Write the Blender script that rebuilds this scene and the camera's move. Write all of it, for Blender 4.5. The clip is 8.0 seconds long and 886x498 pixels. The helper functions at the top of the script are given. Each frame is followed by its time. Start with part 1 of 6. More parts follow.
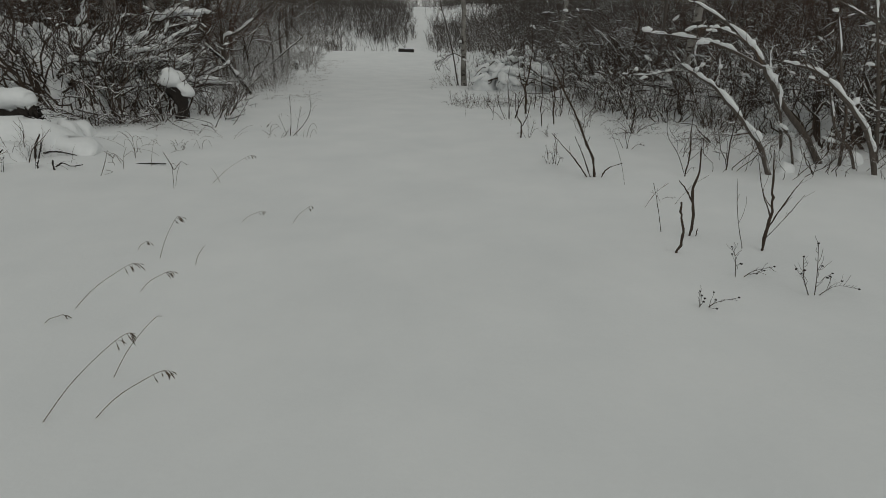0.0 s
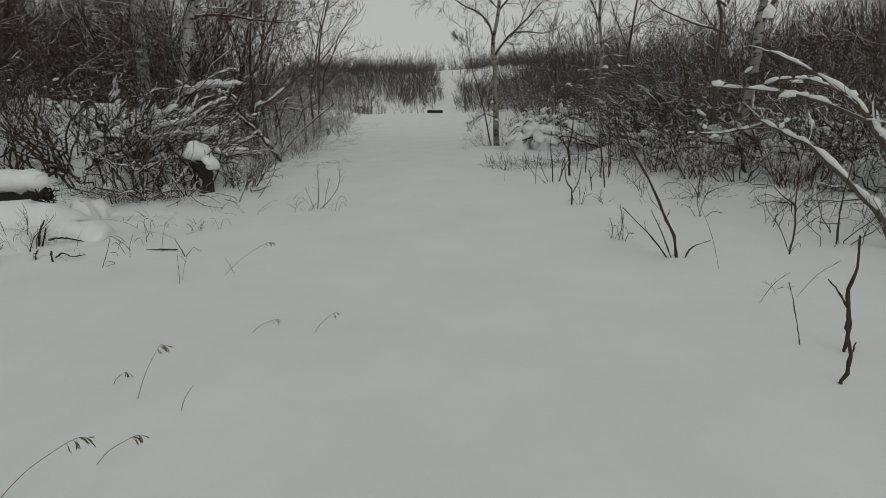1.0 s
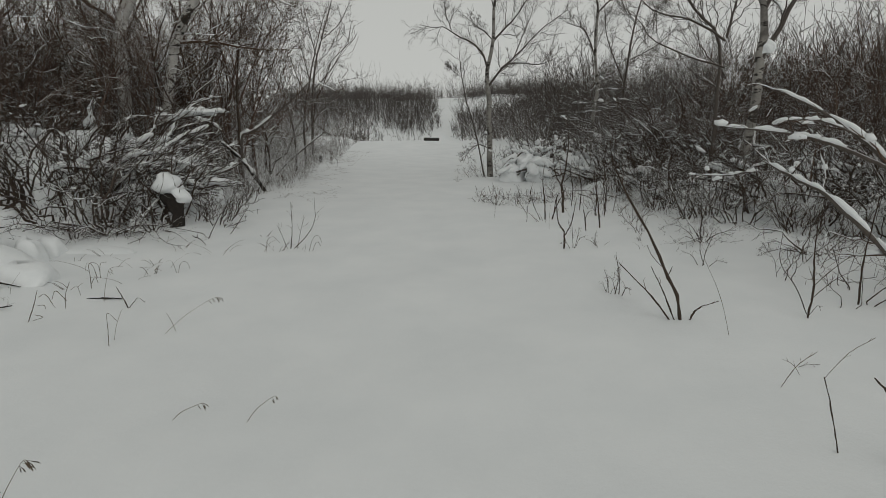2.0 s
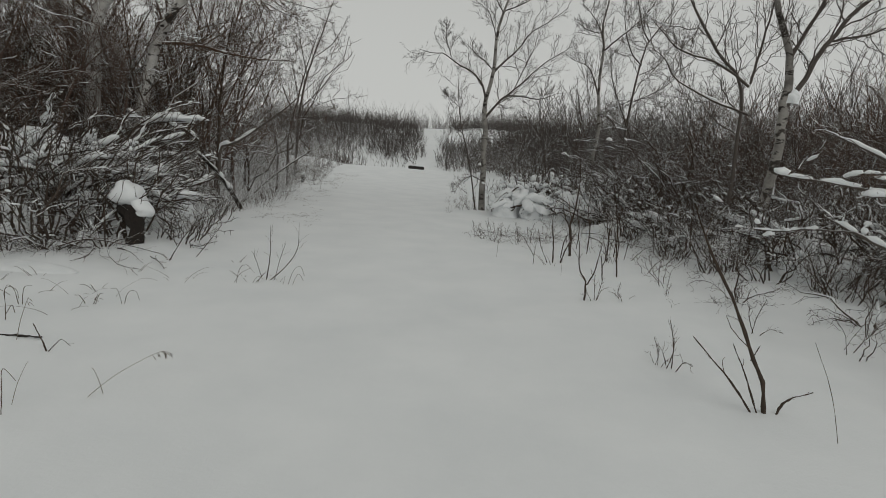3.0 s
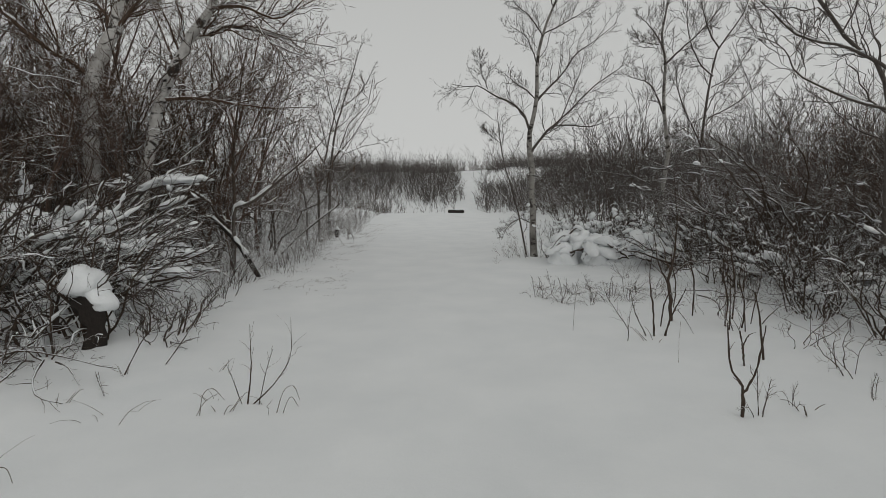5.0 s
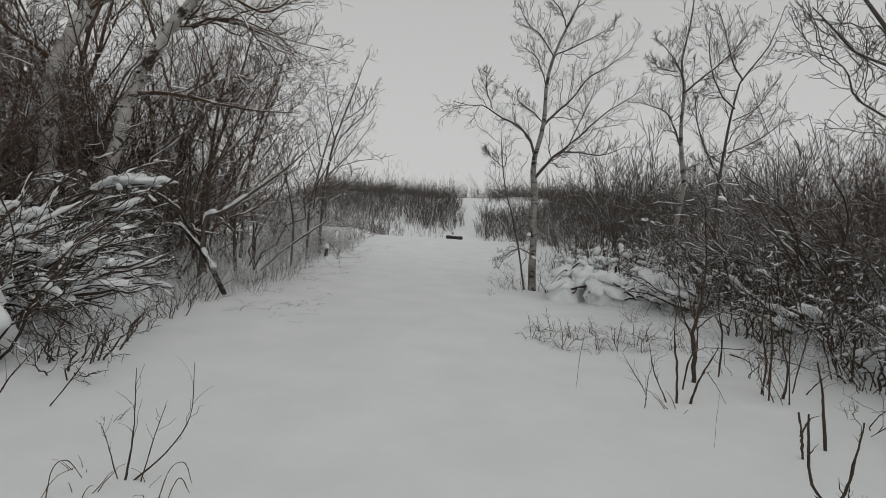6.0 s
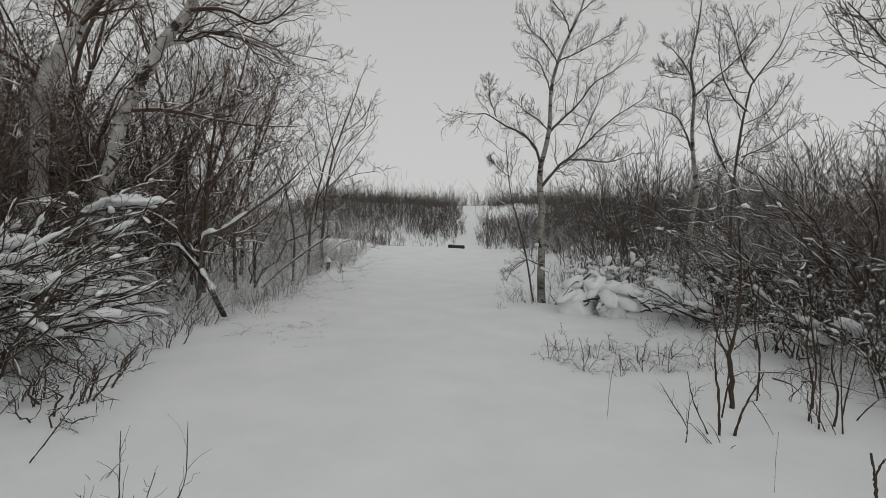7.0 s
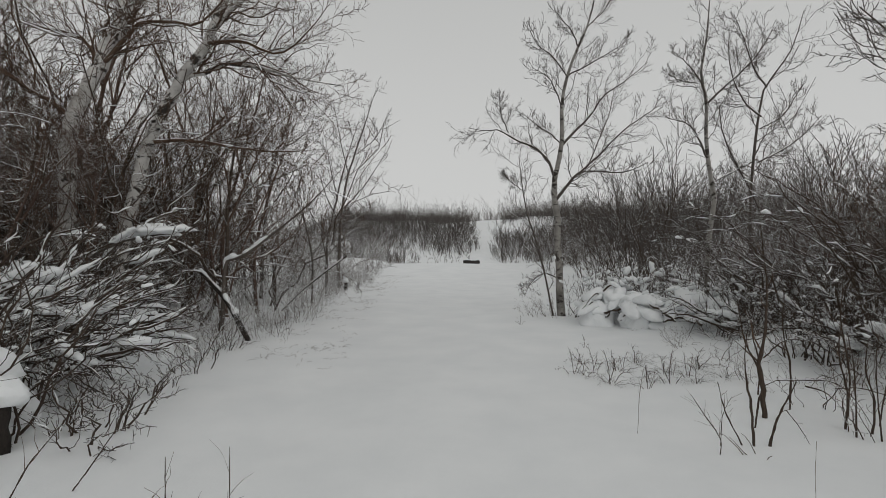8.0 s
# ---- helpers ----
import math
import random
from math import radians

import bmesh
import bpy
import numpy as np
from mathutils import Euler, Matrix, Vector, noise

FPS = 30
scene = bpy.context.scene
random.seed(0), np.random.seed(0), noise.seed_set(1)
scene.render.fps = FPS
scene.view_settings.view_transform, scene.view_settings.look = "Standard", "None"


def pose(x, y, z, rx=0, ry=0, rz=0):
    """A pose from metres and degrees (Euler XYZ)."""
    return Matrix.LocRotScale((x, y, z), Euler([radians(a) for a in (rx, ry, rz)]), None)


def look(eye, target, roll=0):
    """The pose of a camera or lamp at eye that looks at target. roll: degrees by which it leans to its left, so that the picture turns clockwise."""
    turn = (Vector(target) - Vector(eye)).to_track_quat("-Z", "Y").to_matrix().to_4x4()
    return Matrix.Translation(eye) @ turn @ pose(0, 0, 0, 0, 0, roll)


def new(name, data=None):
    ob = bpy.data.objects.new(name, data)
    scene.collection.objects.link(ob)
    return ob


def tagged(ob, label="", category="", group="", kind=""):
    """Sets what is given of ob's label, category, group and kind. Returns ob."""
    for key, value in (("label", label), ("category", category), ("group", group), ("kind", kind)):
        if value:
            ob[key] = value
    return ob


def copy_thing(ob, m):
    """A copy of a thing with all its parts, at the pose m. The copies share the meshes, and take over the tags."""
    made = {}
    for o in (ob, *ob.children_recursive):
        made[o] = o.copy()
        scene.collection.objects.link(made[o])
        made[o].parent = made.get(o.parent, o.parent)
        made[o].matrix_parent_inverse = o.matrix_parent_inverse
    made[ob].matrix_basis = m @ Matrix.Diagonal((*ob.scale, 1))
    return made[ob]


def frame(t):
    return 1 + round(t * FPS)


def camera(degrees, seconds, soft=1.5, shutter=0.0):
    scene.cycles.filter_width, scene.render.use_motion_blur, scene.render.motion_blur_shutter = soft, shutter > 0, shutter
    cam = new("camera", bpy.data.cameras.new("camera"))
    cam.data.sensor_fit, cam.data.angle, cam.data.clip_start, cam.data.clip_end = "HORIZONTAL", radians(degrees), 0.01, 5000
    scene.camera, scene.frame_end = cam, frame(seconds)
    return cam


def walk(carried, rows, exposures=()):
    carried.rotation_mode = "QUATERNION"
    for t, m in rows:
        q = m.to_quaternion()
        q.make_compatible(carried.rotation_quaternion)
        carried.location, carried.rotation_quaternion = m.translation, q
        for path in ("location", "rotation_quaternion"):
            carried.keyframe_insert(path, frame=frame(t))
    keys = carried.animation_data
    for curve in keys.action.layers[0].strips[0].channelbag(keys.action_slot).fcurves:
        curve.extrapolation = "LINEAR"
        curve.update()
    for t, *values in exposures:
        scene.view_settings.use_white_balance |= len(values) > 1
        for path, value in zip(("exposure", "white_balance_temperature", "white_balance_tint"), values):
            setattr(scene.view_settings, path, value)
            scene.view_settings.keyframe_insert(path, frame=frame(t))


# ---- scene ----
cam = camera(82.0, 8.0, soft=0.8)

PATH = [
    (0, (0.026, 0.202, 1.334), (0.017, 2.057, 0.587), 0.2),
    (0.5, (-0.045, 0.592, 1.385), (-0.102, 2.499, 0.783), -0.2),
    (1, (-0.164, 1.133, 1.385), (-0.287, 3.053, 0.839), -1.9),
    (1.2, (-0.159, 1.189, 1.473), (-0.302, 3.115, 0.952), -2.7),
    (2.3, (0.024, 1.947, 1.492), (-0.063, 3.9, 1.07), 0.6),
    (2.5, (-0.041, 2.086, 1.5), (-0.107, 4.045, 1.103), 1.9),
    (3, (-0.382, 2.604, 1.423), (-0.396, 4.575, 1.086), 3.3),
    (3.5, (-0.426, 3.031, 1.432), (-0.43, 5.009, 1.136), 3.0),
    (4, (-0.382, 3.549, 1.534), (-0.441, 5.518, 1.185), -0.1),
    (4.5, (-0.433, 4.052, 1.37), (-0.57, 6.023, 1.06), -0.7),
    (5, (-0.529, 4.562, 1.498), (-0.717, 6.545, 1.319), -1.1),
    (5.2, (-0.424, 4.769, 1.463), (-0.602, 6.756, 1.332), -0.5),
    (6.3, (-0.543, 5.778, 1.449), (-0.732, 7.768, 1.383), 3.0),
    (6.5, (-0.644, 5.834, 1.555), (-0.83, 7.825, 1.502), 2.9),
    (7, (-0.636, 5.95, 1.561), (-0.822, 7.94, 1.513), 1.2),
    (7.5, (-0.664, 5.916, 1.645), (-0.917, 7.899, 1.63), -2.0),
    (8, (-0.705, 5.891, 1.584), (-0.946, 7.877, 1.598), -0.9),
]
walk(cam, [(t, look(eye, target, roll)) for t, eye, target, roll in PATH],
     [(0, -0.27, 6600, 7), (1, -0.14, 6600, 7), (2.5, -0.02, 6580, 8), (4, 0.04, 6540, 9), (5, 0.06, 6520, 10), (8, 0.15, 6500, 11)])

# ---- light ----
world = bpy.data.worlds.new("overcast_sky")
scene.world = world
world.use_nodes = True
wt = world.node_tree
wt.nodes.clear()
w_out = wt.nodes.new("ShaderNodeOutputWorld")
w_bg = wt.nodes.new("ShaderNodeBackground")
w_sky = wt.nodes.new("ShaderNodeTexSky")
w_sky.sky_type, w_sky.sun_disc = "NISHITA", False
w_sky.sun_elevation, w_sky.sun_rotation = radians(38), radians(150)
w_sky.air_density, w_sky.dust_density, w_sky.ozone_density = 1.0, 6.0, 1.0
w_grey = wt.nodes.new("ShaderNodeHueSaturation")
w_grey.inputs["Saturation"].default_value = 0.10
w_grey.inputs["Value"].default_value = 0.05
# a cloud deck, somewhat lighter towards the horizon
w_co = wt.nodes.new("ShaderNodeTexCoord")
w_sep = wt.nodes.new("ShaderNodeSeparateXYZ")
w_ramp = wt.nodes.new("ShaderNodeValToRGB")
w_ramp.color_ramp.interpolation = "EASE"
w_ramp.color_ramp.elements[0].position, w_ramp.color_ramp.elements[0].color = 0.0, (0.552, 0.56, 0.55, 1)
w_ramp.color_ramp.elements[1].position, w_ramp.color_ramp.elements[1].color = 0.95, (0.368, 0.375, 0.366, 1)
w_mix = wt.nodes.new("ShaderNodeMixRGB")
w_mix.inputs[0].default_value = 0.93
wt.links.new(w_co.outputs["Generated"], w_sep.inputs[0])
wt.links.new(w_sep.outputs["Z"], w_ramp.inputs[0])
wt.links.new(w_sky.outputs[0], w_grey.inputs["Color"])
wt.links.new(w_grey.outputs[0], w_mix.inputs[1])
wt.links.new(w_ramp.outputs[0], w_mix.inputs[2])
wt.links.new(w_mix.outputs[0], w_bg.inputs[0])
w_bg.inputs[1].default_value = 1.0
wt.links.new(w_bg.outputs[0], w_out.inputs[0])

sun_data = bpy.data.lights.new("sun", "SUN")
sun_data.energy, sun_data.angle, sun_data.color = 0.5, radians(60), (1.0, 0.98, 0.95)
sun = new("sun", sun_data)
sun.matrix_world = look((20, -34, 32), (0, 0, 0))

# ---- materials ----


def material(name, rough=0.8):
    m = bpy.data.materials.new(name)
    m.use_nodes = True
    nt = m.node_tree
    b = nt.nodes["Principled BSDF"]
    b.inputs["Roughness"].default_value = rough
    b.inputs["Specular IOR Level"].default_value = 0.25
    return m, nt, b


def node(nt, kind, **values):
    n = nt.nodes.new(kind)
    for key, value in values.items():
        n.inputs[key].default_value = value
    return n


def coords(nt, where, scale):
    """Object or world coordinates, stretched by scale."""
    if where == "world":
        src = nt.nodes.new("ShaderNodeNewGeometry").outputs["Position"]
    else:
        src = nt.nodes.new("ShaderNodeTexCoord").outputs["Object"]
    mp = nt.nodes.new("ShaderNodeMapping")
    mp.inputs["Scale"].default_value = scale
    nt.links.new(src, mp.inputs["Vector"])
    return mp.outputs[0]


def ramp(nt, fac, stops):
    r = nt.nodes.new("ShaderNodeValToRGB")
    e = r.color_ramp.elements
    while len(e) < len(stops):
        e.new(0.5)
    for k, (pos, col) in enumerate(stops):
        e[k].position, e[k].color = pos, (*col, 1)
    nt.links.new(fac, r.inputs[0])
    return r.outputs[0]


def bump(nt, b, height, strength, distance):
    n = nt.nodes.new("ShaderNodeBump")
    n.inputs["Strength"].default_value, n.inputs["Distance"].default_value = strength, distance
    nt.links.new(height, n.inputs["Height"])
    nt.links.new(n.outputs[0], b.inputs["Normal"])


SNOW_WHITE = (0.80, 0.82, 0.83)


def snow_material(name, fine, coarse):
    m, nt, b = material(name, 0.65)
    c = coords(nt, "world", (1, 1, 1))
    big = node(nt, "ShaderNodeTexNoise", Scale=coarse, Detail=5.0, Roughness=0.55)
    small = node(nt, "ShaderNodeTexNoise", Scale=fine, Detail=4.0, Roughness=0.7)
    for n in (big, small):
        nt.links.new(c, n.inputs["Vector"])
    col = ramp(nt, big.outputs[0], [(0.3, (0.77, 0.79, 0.80)), (0.7, (0.84, 0.855, 0.86))])
    nt.links.new(col, b.inputs["Base Color"])
    add = nt.nodes.new("ShaderNodeMath")
    add.operation = "MULTIPLY_ADD"
    add.inputs[1].default_value = 0.12
    nt.links.new(small.outputs[0], add.inputs[0])
    nt.links.new(big.outputs[0], add.inputs[2])
    bump(nt, b, add.outputs[0], 0.35, 0.06)
    return m


def bark_material(name, dark, light, scale, dusted=0.0, rough=0.85):
    """Bark with grain; dusted: how much snow lies on what faces upwards."""
    m, nt, b = material(name, rough)
    c = coords(nt, "object", (scale, scale, scale * 0.35))
    grain = node(nt, "ShaderNodeTexNoise", Scale=6.0, Detail=4.0, Roughness=0.65)
    nt.links.new(c, grain.inputs["Vector"])
    info = nt.nodes.new("ShaderNodeObjectInfo")
    isle = nt.nodes.new("ShaderNodeNewGeometry")
    mixf = nt.nodes.new("ShaderNodeMath")
    mixf.operation = "MULTIPLY_ADD"
    mixf.inputs[1].default_value = 0.45
    nt.links.new(isle.outputs["Random Per Island"], mixf.inputs[0])
    half = nt.nodes.new("ShaderNodeMath")
    half.operation = "MULTIPLY_ADD"
    half.inputs[1].default_value, half.inputs[2].default_value = 0.9, -0.22
    nt.links.new(grain.outputs[0], half.inputs[0])
    nt.links.new(half.outputs[0], mixf.inputs[2])
    col = ramp(nt, mixf.outputs[0], [(0.1, dark), (0.85, light)])
    if dusted > 0:
        geo = nt.nodes.new("ShaderNodeNewGeometry")
        sep = nt.nodes.new("ShaderNodeSeparateXYZ")
        nt.links.new(geo.outputs["Normal"], sep.inputs[0])
        patch = node(nt, "ShaderNodeTexNoise", Scale=2.2, Detail=3.0, Roughness=0.6)
        nt.links.new(coords(nt, "world", (1, 1, 1)), patch.inputs["Vector"])
        s = nt.nodes.new("ShaderNodeMath")
        s.operation = "MULTIPLY_ADD"
        s.inputs[1].default_value, s.inputs[2].default_value = 0.9, -0.45 + (dusted - 0.5) * 0.5
        nt.links.new(patch.outputs[0], s.inputs[0])
        a = nt.nodes.new("ShaderNodeMath")
        a.operation = "ADD"
        nt.links.new(sep.outputs["Z"], a.inputs[0])
        nt.links.new(s.outputs[0], a.inputs[1])
        rng_n = nt.nodes.new("ShaderNodeMapRange")
        rng_n.inputs["From Min"].default_value, rng_n.inputs["From Max"].default_value = 0.55, 0.72
        nt.links.new(a.outputs[0], rng_n.inputs["Value"])
        mx = nt.nodes.new("ShaderNodeMixRGB")
        mx.inputs[2].default_value = (*SNOW_WHITE, 1)
        nt.links.new(rng_n.outputs[0], mx.inputs[0])
        nt.links.new(col, mx.inputs[1])
        col = mx.outputs[0]
    nt.links.new(col, b.inputs["Base Color"])
    bump(nt, b, grain.outputs[0], 0.5, 0.01)
    return m


def birch_material(name, pale_from, pale_to, scar):
    """Pale papery bark with black crosswise scars and dark patches."""
    m, nt, b = material(name, 0.7)
    c = coords(nt, "object", (1, 1, 1))
    band = node(nt, "ShaderNodeTexNoise", Scale=1.0, Detail=5.0, Roughness=0.7)
    nt.links.new(coords(nt, "object", (4, 4, 11)), band.inputs["Vector"])
    blot = node(nt, "ShaderNodeTexNoise", Scale=2.3, Detail=4.0, Roughness=0.65)
    nt.links.new(c, blot.inputs["Vector"])
    pale = ramp(nt, blot.outputs[0], [(0.32, pale_from), (0.58, pale_to)])
    scars = ramp(nt, band.outputs[0], [(scar, (0, 0, 0)), (scar + 0.04, (1, 1, 1))])
    mx = nt.nodes.new("ShaderNodeMixRGB")
    mx.inputs[2].default_value = (0.035, 0.03, 0.026, 1)
    nt.links.new(scars, mx.inputs[0])
    nt.links.new(pale, mx.inputs[1])
    big = ramp(nt, blot.outputs[0], [(scar, (0, 0, 0)), (scar + 0.04, (1, 1, 1))])
    mx2 = nt.nodes.new("ShaderNodeMixRGB")
    mx2.inputs[2].default_value = (0.05, 0.042, 0.036, 1)
    nt.links.new(big, mx2.inputs[0])
    nt.links.new(mx.outputs[0], mx2.inputs[1])
    nt.links.new(mx2.outputs[0], b.inputs["Base Color"])
    bump(nt, b, band.outputs[0], 0.5, 0.012)
    return m


M_GROUND = snow_material("ground_snow", 45.0, 1.1)
M_SNOW = snow_material("settled_snow", 30.0, 6.0)
M_STEM = bark_material("dark_bark", (0.027, 0.0205, 0.016), (0.11, 0.083, 0.065), 6, 0.5)
M_DARK = bark_material("wet_bark", (0.023, 0.0165, 0.013), (0.09, 0.065, 0.049), 7, 0.27)
M_TWIG = bark_material("brown_twig", (0.042, 0.028, 0.02), (0.15, 0.1, 0.072), 9, 0.4)
M_RED = bark_material("reddish_twig", (0.052, 0.035, 0.027), (0.165, 0.111, 0.086), 9, 0.5)
M_GREY = bark_material("grey_twig", (0.045, 0.039, 0.035), (0.14, 0.12, 0.106), 8, 0.2)
# distance haze is mixed into this bark colour, greyer than near twigs
M_HAZED = bark_material("hazed_willow", (0.055, 0.0485, 0.0445), (0.155, 0.137, 0.126), 5, 0.1)
M_FROST = bark_material("frosted_twig", (0.14, 0.126, 0.118), (0.5, 0.475, 0.455), 8, 1.0)
M_BIRCH = birch_material("birch_bark", (0.33, 0.315, 0.295), (0.6, 0.585, 0.56), 0.565)
M_ASPEN = birch_material("aspen_bark", (0.12, 0.11, 0.1), (0.32, 0.305, 0.28), 0.55)
M_BOUGH = bark_material("grey_bough", (0.045, 0.038, 0.033), (0.15, 0.128, 0.11), 7, 0.2)
M_ROT = bark_material("rotten_wood", (0.010, 0.0085, 0.0075), (0.042, 0.034, 0.029), 12, 0.3)
M_STRAW = bark_material("dry_straw", (0.11, 0.09, 0.068), (0.26, 0.215, 0.163), 10, 0.0)
M_SEED = bark_material("dry_seed", (0.05, 0.038, 0.028), (0.16, 0.12, 0.085), 30, 0.0)
M_PLANK = bark_material("weathered_timber", (0.012, 0.011, 0.010), (0.05, 0.045, 0.04), 4, 0.2)

# ---- plants: lines grown in bundles, then skinned as tapered tubes ----


def unit(v):
    return v / np.maximum(np.linalg.norm(v, axis=-1, keepdims=True), 1e-9)


def grow(rng, p, d, length, r0, r1, n, wobble, bend=(0, 0, 0)):
    """Bundle of lines from points p along d. Returns places (L, n, 3) and radii (L, n)."""
    p, d, length = np.array(p, float), unit(np.array(d, float)), np.asarray(length, float)
    out, step = [p], (length / (n - 1))[:, None]
    for _ in range(n - 1):
        d = unit(d + rng.normal(0, wobble * 0.65, d.shape) + np.asarray(bend))
        p = p + unit(d + rng.normal(0, wobble * 1.15, d.shape)) * step * rng.uniform(0.75, 1.25, (len(p), 1))
        out.append(p)
    s = np.linspace(0, 1, n)
    return np.stack(out, 1), np.asarray(r0)[:, None] * (1 - s) + np.asarray(r1)[:, None] * s


def sprout(rng, bundle, per, f0, f1, ratio, spread, n, wobble, bend=(0, 0, 0), thin=0.55, rmin=0.0012, least=0.05, most=9.0):
    """Side branches along a bundle of lines."""
    P, R = bundle
    L, m = R.shape
    par = np.repeat(np.arange(L), per)
    u = f0 + (f1 - f0) * (np.tile(np.arange(per), L) + rng.random(len(par))) / per
    k = np.minimum((u * (m - 1)).astype(int), m - 2)
    w = (u * (m - 1) - k)[:, None]
    at = P[par, k] * (1 - w) + P[par, k + 1] * w
    along = unit(P[par, k + 1] - P[par, k])
    r = R[par, k] * (1 - w[:, 0]) + R[par, k + 1] * w[:, 0]
    side = unit(np.cross(along, rng.normal(0, 1, along.shape)))
    a = rng.uniform(*spread, len(par))[:, None]
    total = np.linalg.norm(np.diff(P, axis=1), axis=2).sum(1)[par]
    length = np.maximum(total * ratio * (1.1 - 0.6 * u) * rng.uniform(0.55, 1.25, len(par)), least)
    length = np.minimum(length, most * rng.uniform(0.6, 1.0, len(par)))
    r0 = np.maximum(r * thin, rmin)
    return grow(rng, at, along * np.cos(a) + side * np.sin(a), length, r0, np.maximum(r0 * 0.3, rmin * 0.7), n, wobble, bend)


def guided(points, n):
    """One line through a few (x, y, z, radius) guide points, rounded."""
    g = np.array(points, float)
    g = np.vstack([2 * g[0] - g[1], g, 2 * g[-1] - g[-2]])
    s = np.linspace(0, len(g) - 3 - 1e-6, n)
    k = s.astype(int)
    f = (s - k)[:, None]
    a, b, c, d = g[k], g[k + 1], g[k + 2], g[k + 3]
    q = 0.5 * (2 * b + (c - a) * f + (2 * a - 5 * b + 4 * c - d) * f**2 + (3 * b - a - 3 * c + d) * f**3)
    return q[None, :, :3], np.maximum(q[None, :, 3], 0.001)


def tube_arrays(bundles, sides, flat=1.0):
    """Vertices and quads round bundles of lines."""
    V, F, base = [], [], 0
    for P, R in bundles:
        L, n = R.shape
        if not L:
            continue
        T = unit(np.gradient(P, axis=1))
        steep = np.abs(unit(P[:, -1] - P[:, 0])[:, 2]) > 0.95
        ref = np.where(steep[:, None], np.array([0.3, 0.95, 0.0]), np.array([0.0, 0.0, 1.0]))[:, None, :]
        A = unit(np.cross(T, np.broadcast_to(ref, T.shape)))
        B = np.cross(A, T)
        t = 2 * np.pi * (np.arange(sides) + 0.5) / sides
        ring = np.cos(t)[:, None] * A[:, :, None, :] + flat * np.sin(t)[:, None] * B[:, :, None, :]
        v = P[:, :, None, :] + R[:, :, None, None] * ring
        idx = base + np.arange(L * n * sides).reshape(L, n, sides)
        nxt = np.roll(idx, -1, axis=2)
        F.append(np.stack([idx[:, :-1], nxt[:, :-1], nxt[:, 1:], idx[:, 1:]], -1).reshape(-1, 4))
        V.append(v.reshape(-1, 3))
        base += L * n * sides
    return np.concatenate(V), np.concatenate(F)


def mesh_of(name, arrays, mat):
    V, F = arrays
    me = bpy.data.meshes.new(name)
    me.vertices.add(len(V))
    me.vertices.foreach_set("co", np.asarray(V, np.float32).ravel())
    me.loops.add(F.size)
    me.loops.foreach_set("vertex_index", np.asarray(F, np.int32).ravel())
    me.polygons.add(len(F))
    me.polygons.foreach_set("loop_start", np.arange(len(F), dtype=np.int32) * F.shape[1])
    me.update(calc_edges=True)
    me.validate()
    me.shade_smooth()
    me.materials.append(mat)
    return me


def part(name, arrays, mat, parent, label="", kind=""):
    ob = new(name, mesh_of(name, arrays, mat))
    ob.parent = parent
    return tagged(ob, label, kind=kind)


def each(name, bundle, sides, mat, parent):
    """Every line of a bundle as a part of its own."""
    for k in range(len(bundle[0])):
        part(name, tube_arrays([(bundle[0][k:k + 1], bundle[1][k:k + 1])], sides), mat, parent)


def thing(name, at, label, category, group="", kind=""):
    ob = new(name)
    ob.empty_display_size = 0.2
    ob.location = at
    return tagged(ob, label, category, group, kind)


def even(v):
    """Values evened out along each line."""
    return 0.5 * v + 0.25 * (np.roll(v, 1, axis=1) + np.roll(v, -1, axis=1))


def snow_lines(rng, bundle, share, width, n=7, steepest=0.78, span=(0.25, 0.8)):
    """Ridges of snow that lie along the flatter stretches of a bundle of lines."""
    P, R = bundle
    L, m = R.shape
    pick = np.flatnonzero(rng.random(L) < share)
    u0 = rng.uniform(0.0, 0.5, len(pick))
    u1 = np.minimum(u0 + rng.uniform(*span, len(pick)), 1.0)
    u = u0[:, None] + (u1 - u0)[:, None] * np.linspace(0, 1, n)
    k = np.minimum((u * (m - 1)).astype(int), m - 2)
    w = (u * (m - 1) - k)[..., None]
    Q = P[pick[:, None], k] * (1 - w) + P[pick[:, None], k + 1] * w
    r = R[pick[:, None], k]
    slope = np.abs(unit(Q[:, -1] - Q[:, 0])[:, 2])
    keep = slope < steepest
    Q, r, slope = Q[keep], r[keep], slope[keep]
    shape = np.sin(np.pi * np.linspace(0.04, 0.96, n)) ** 0.3
    S = (r * 0.8 + width * (1.15 - slope[:, None])) * shape * even(rng.uniform(0.1, 1.9, Q.shape[:2]))
    Q = Q + even(rng.normal(0, 0.3, Q.shape)) * S[..., None]
    Q[..., 2] += r * 0.8 + S * 0.5
    return Q, S


def join(pieces):
    """Several vertex and face lists of quads in one."""
    V, F, base = [], [], 0
    for v, f in pieces:
        V.append(v)
        F.append(np.asarray(f) + base)
        base += len(v)
    return np.concatenate(V), np.concatenate(F)


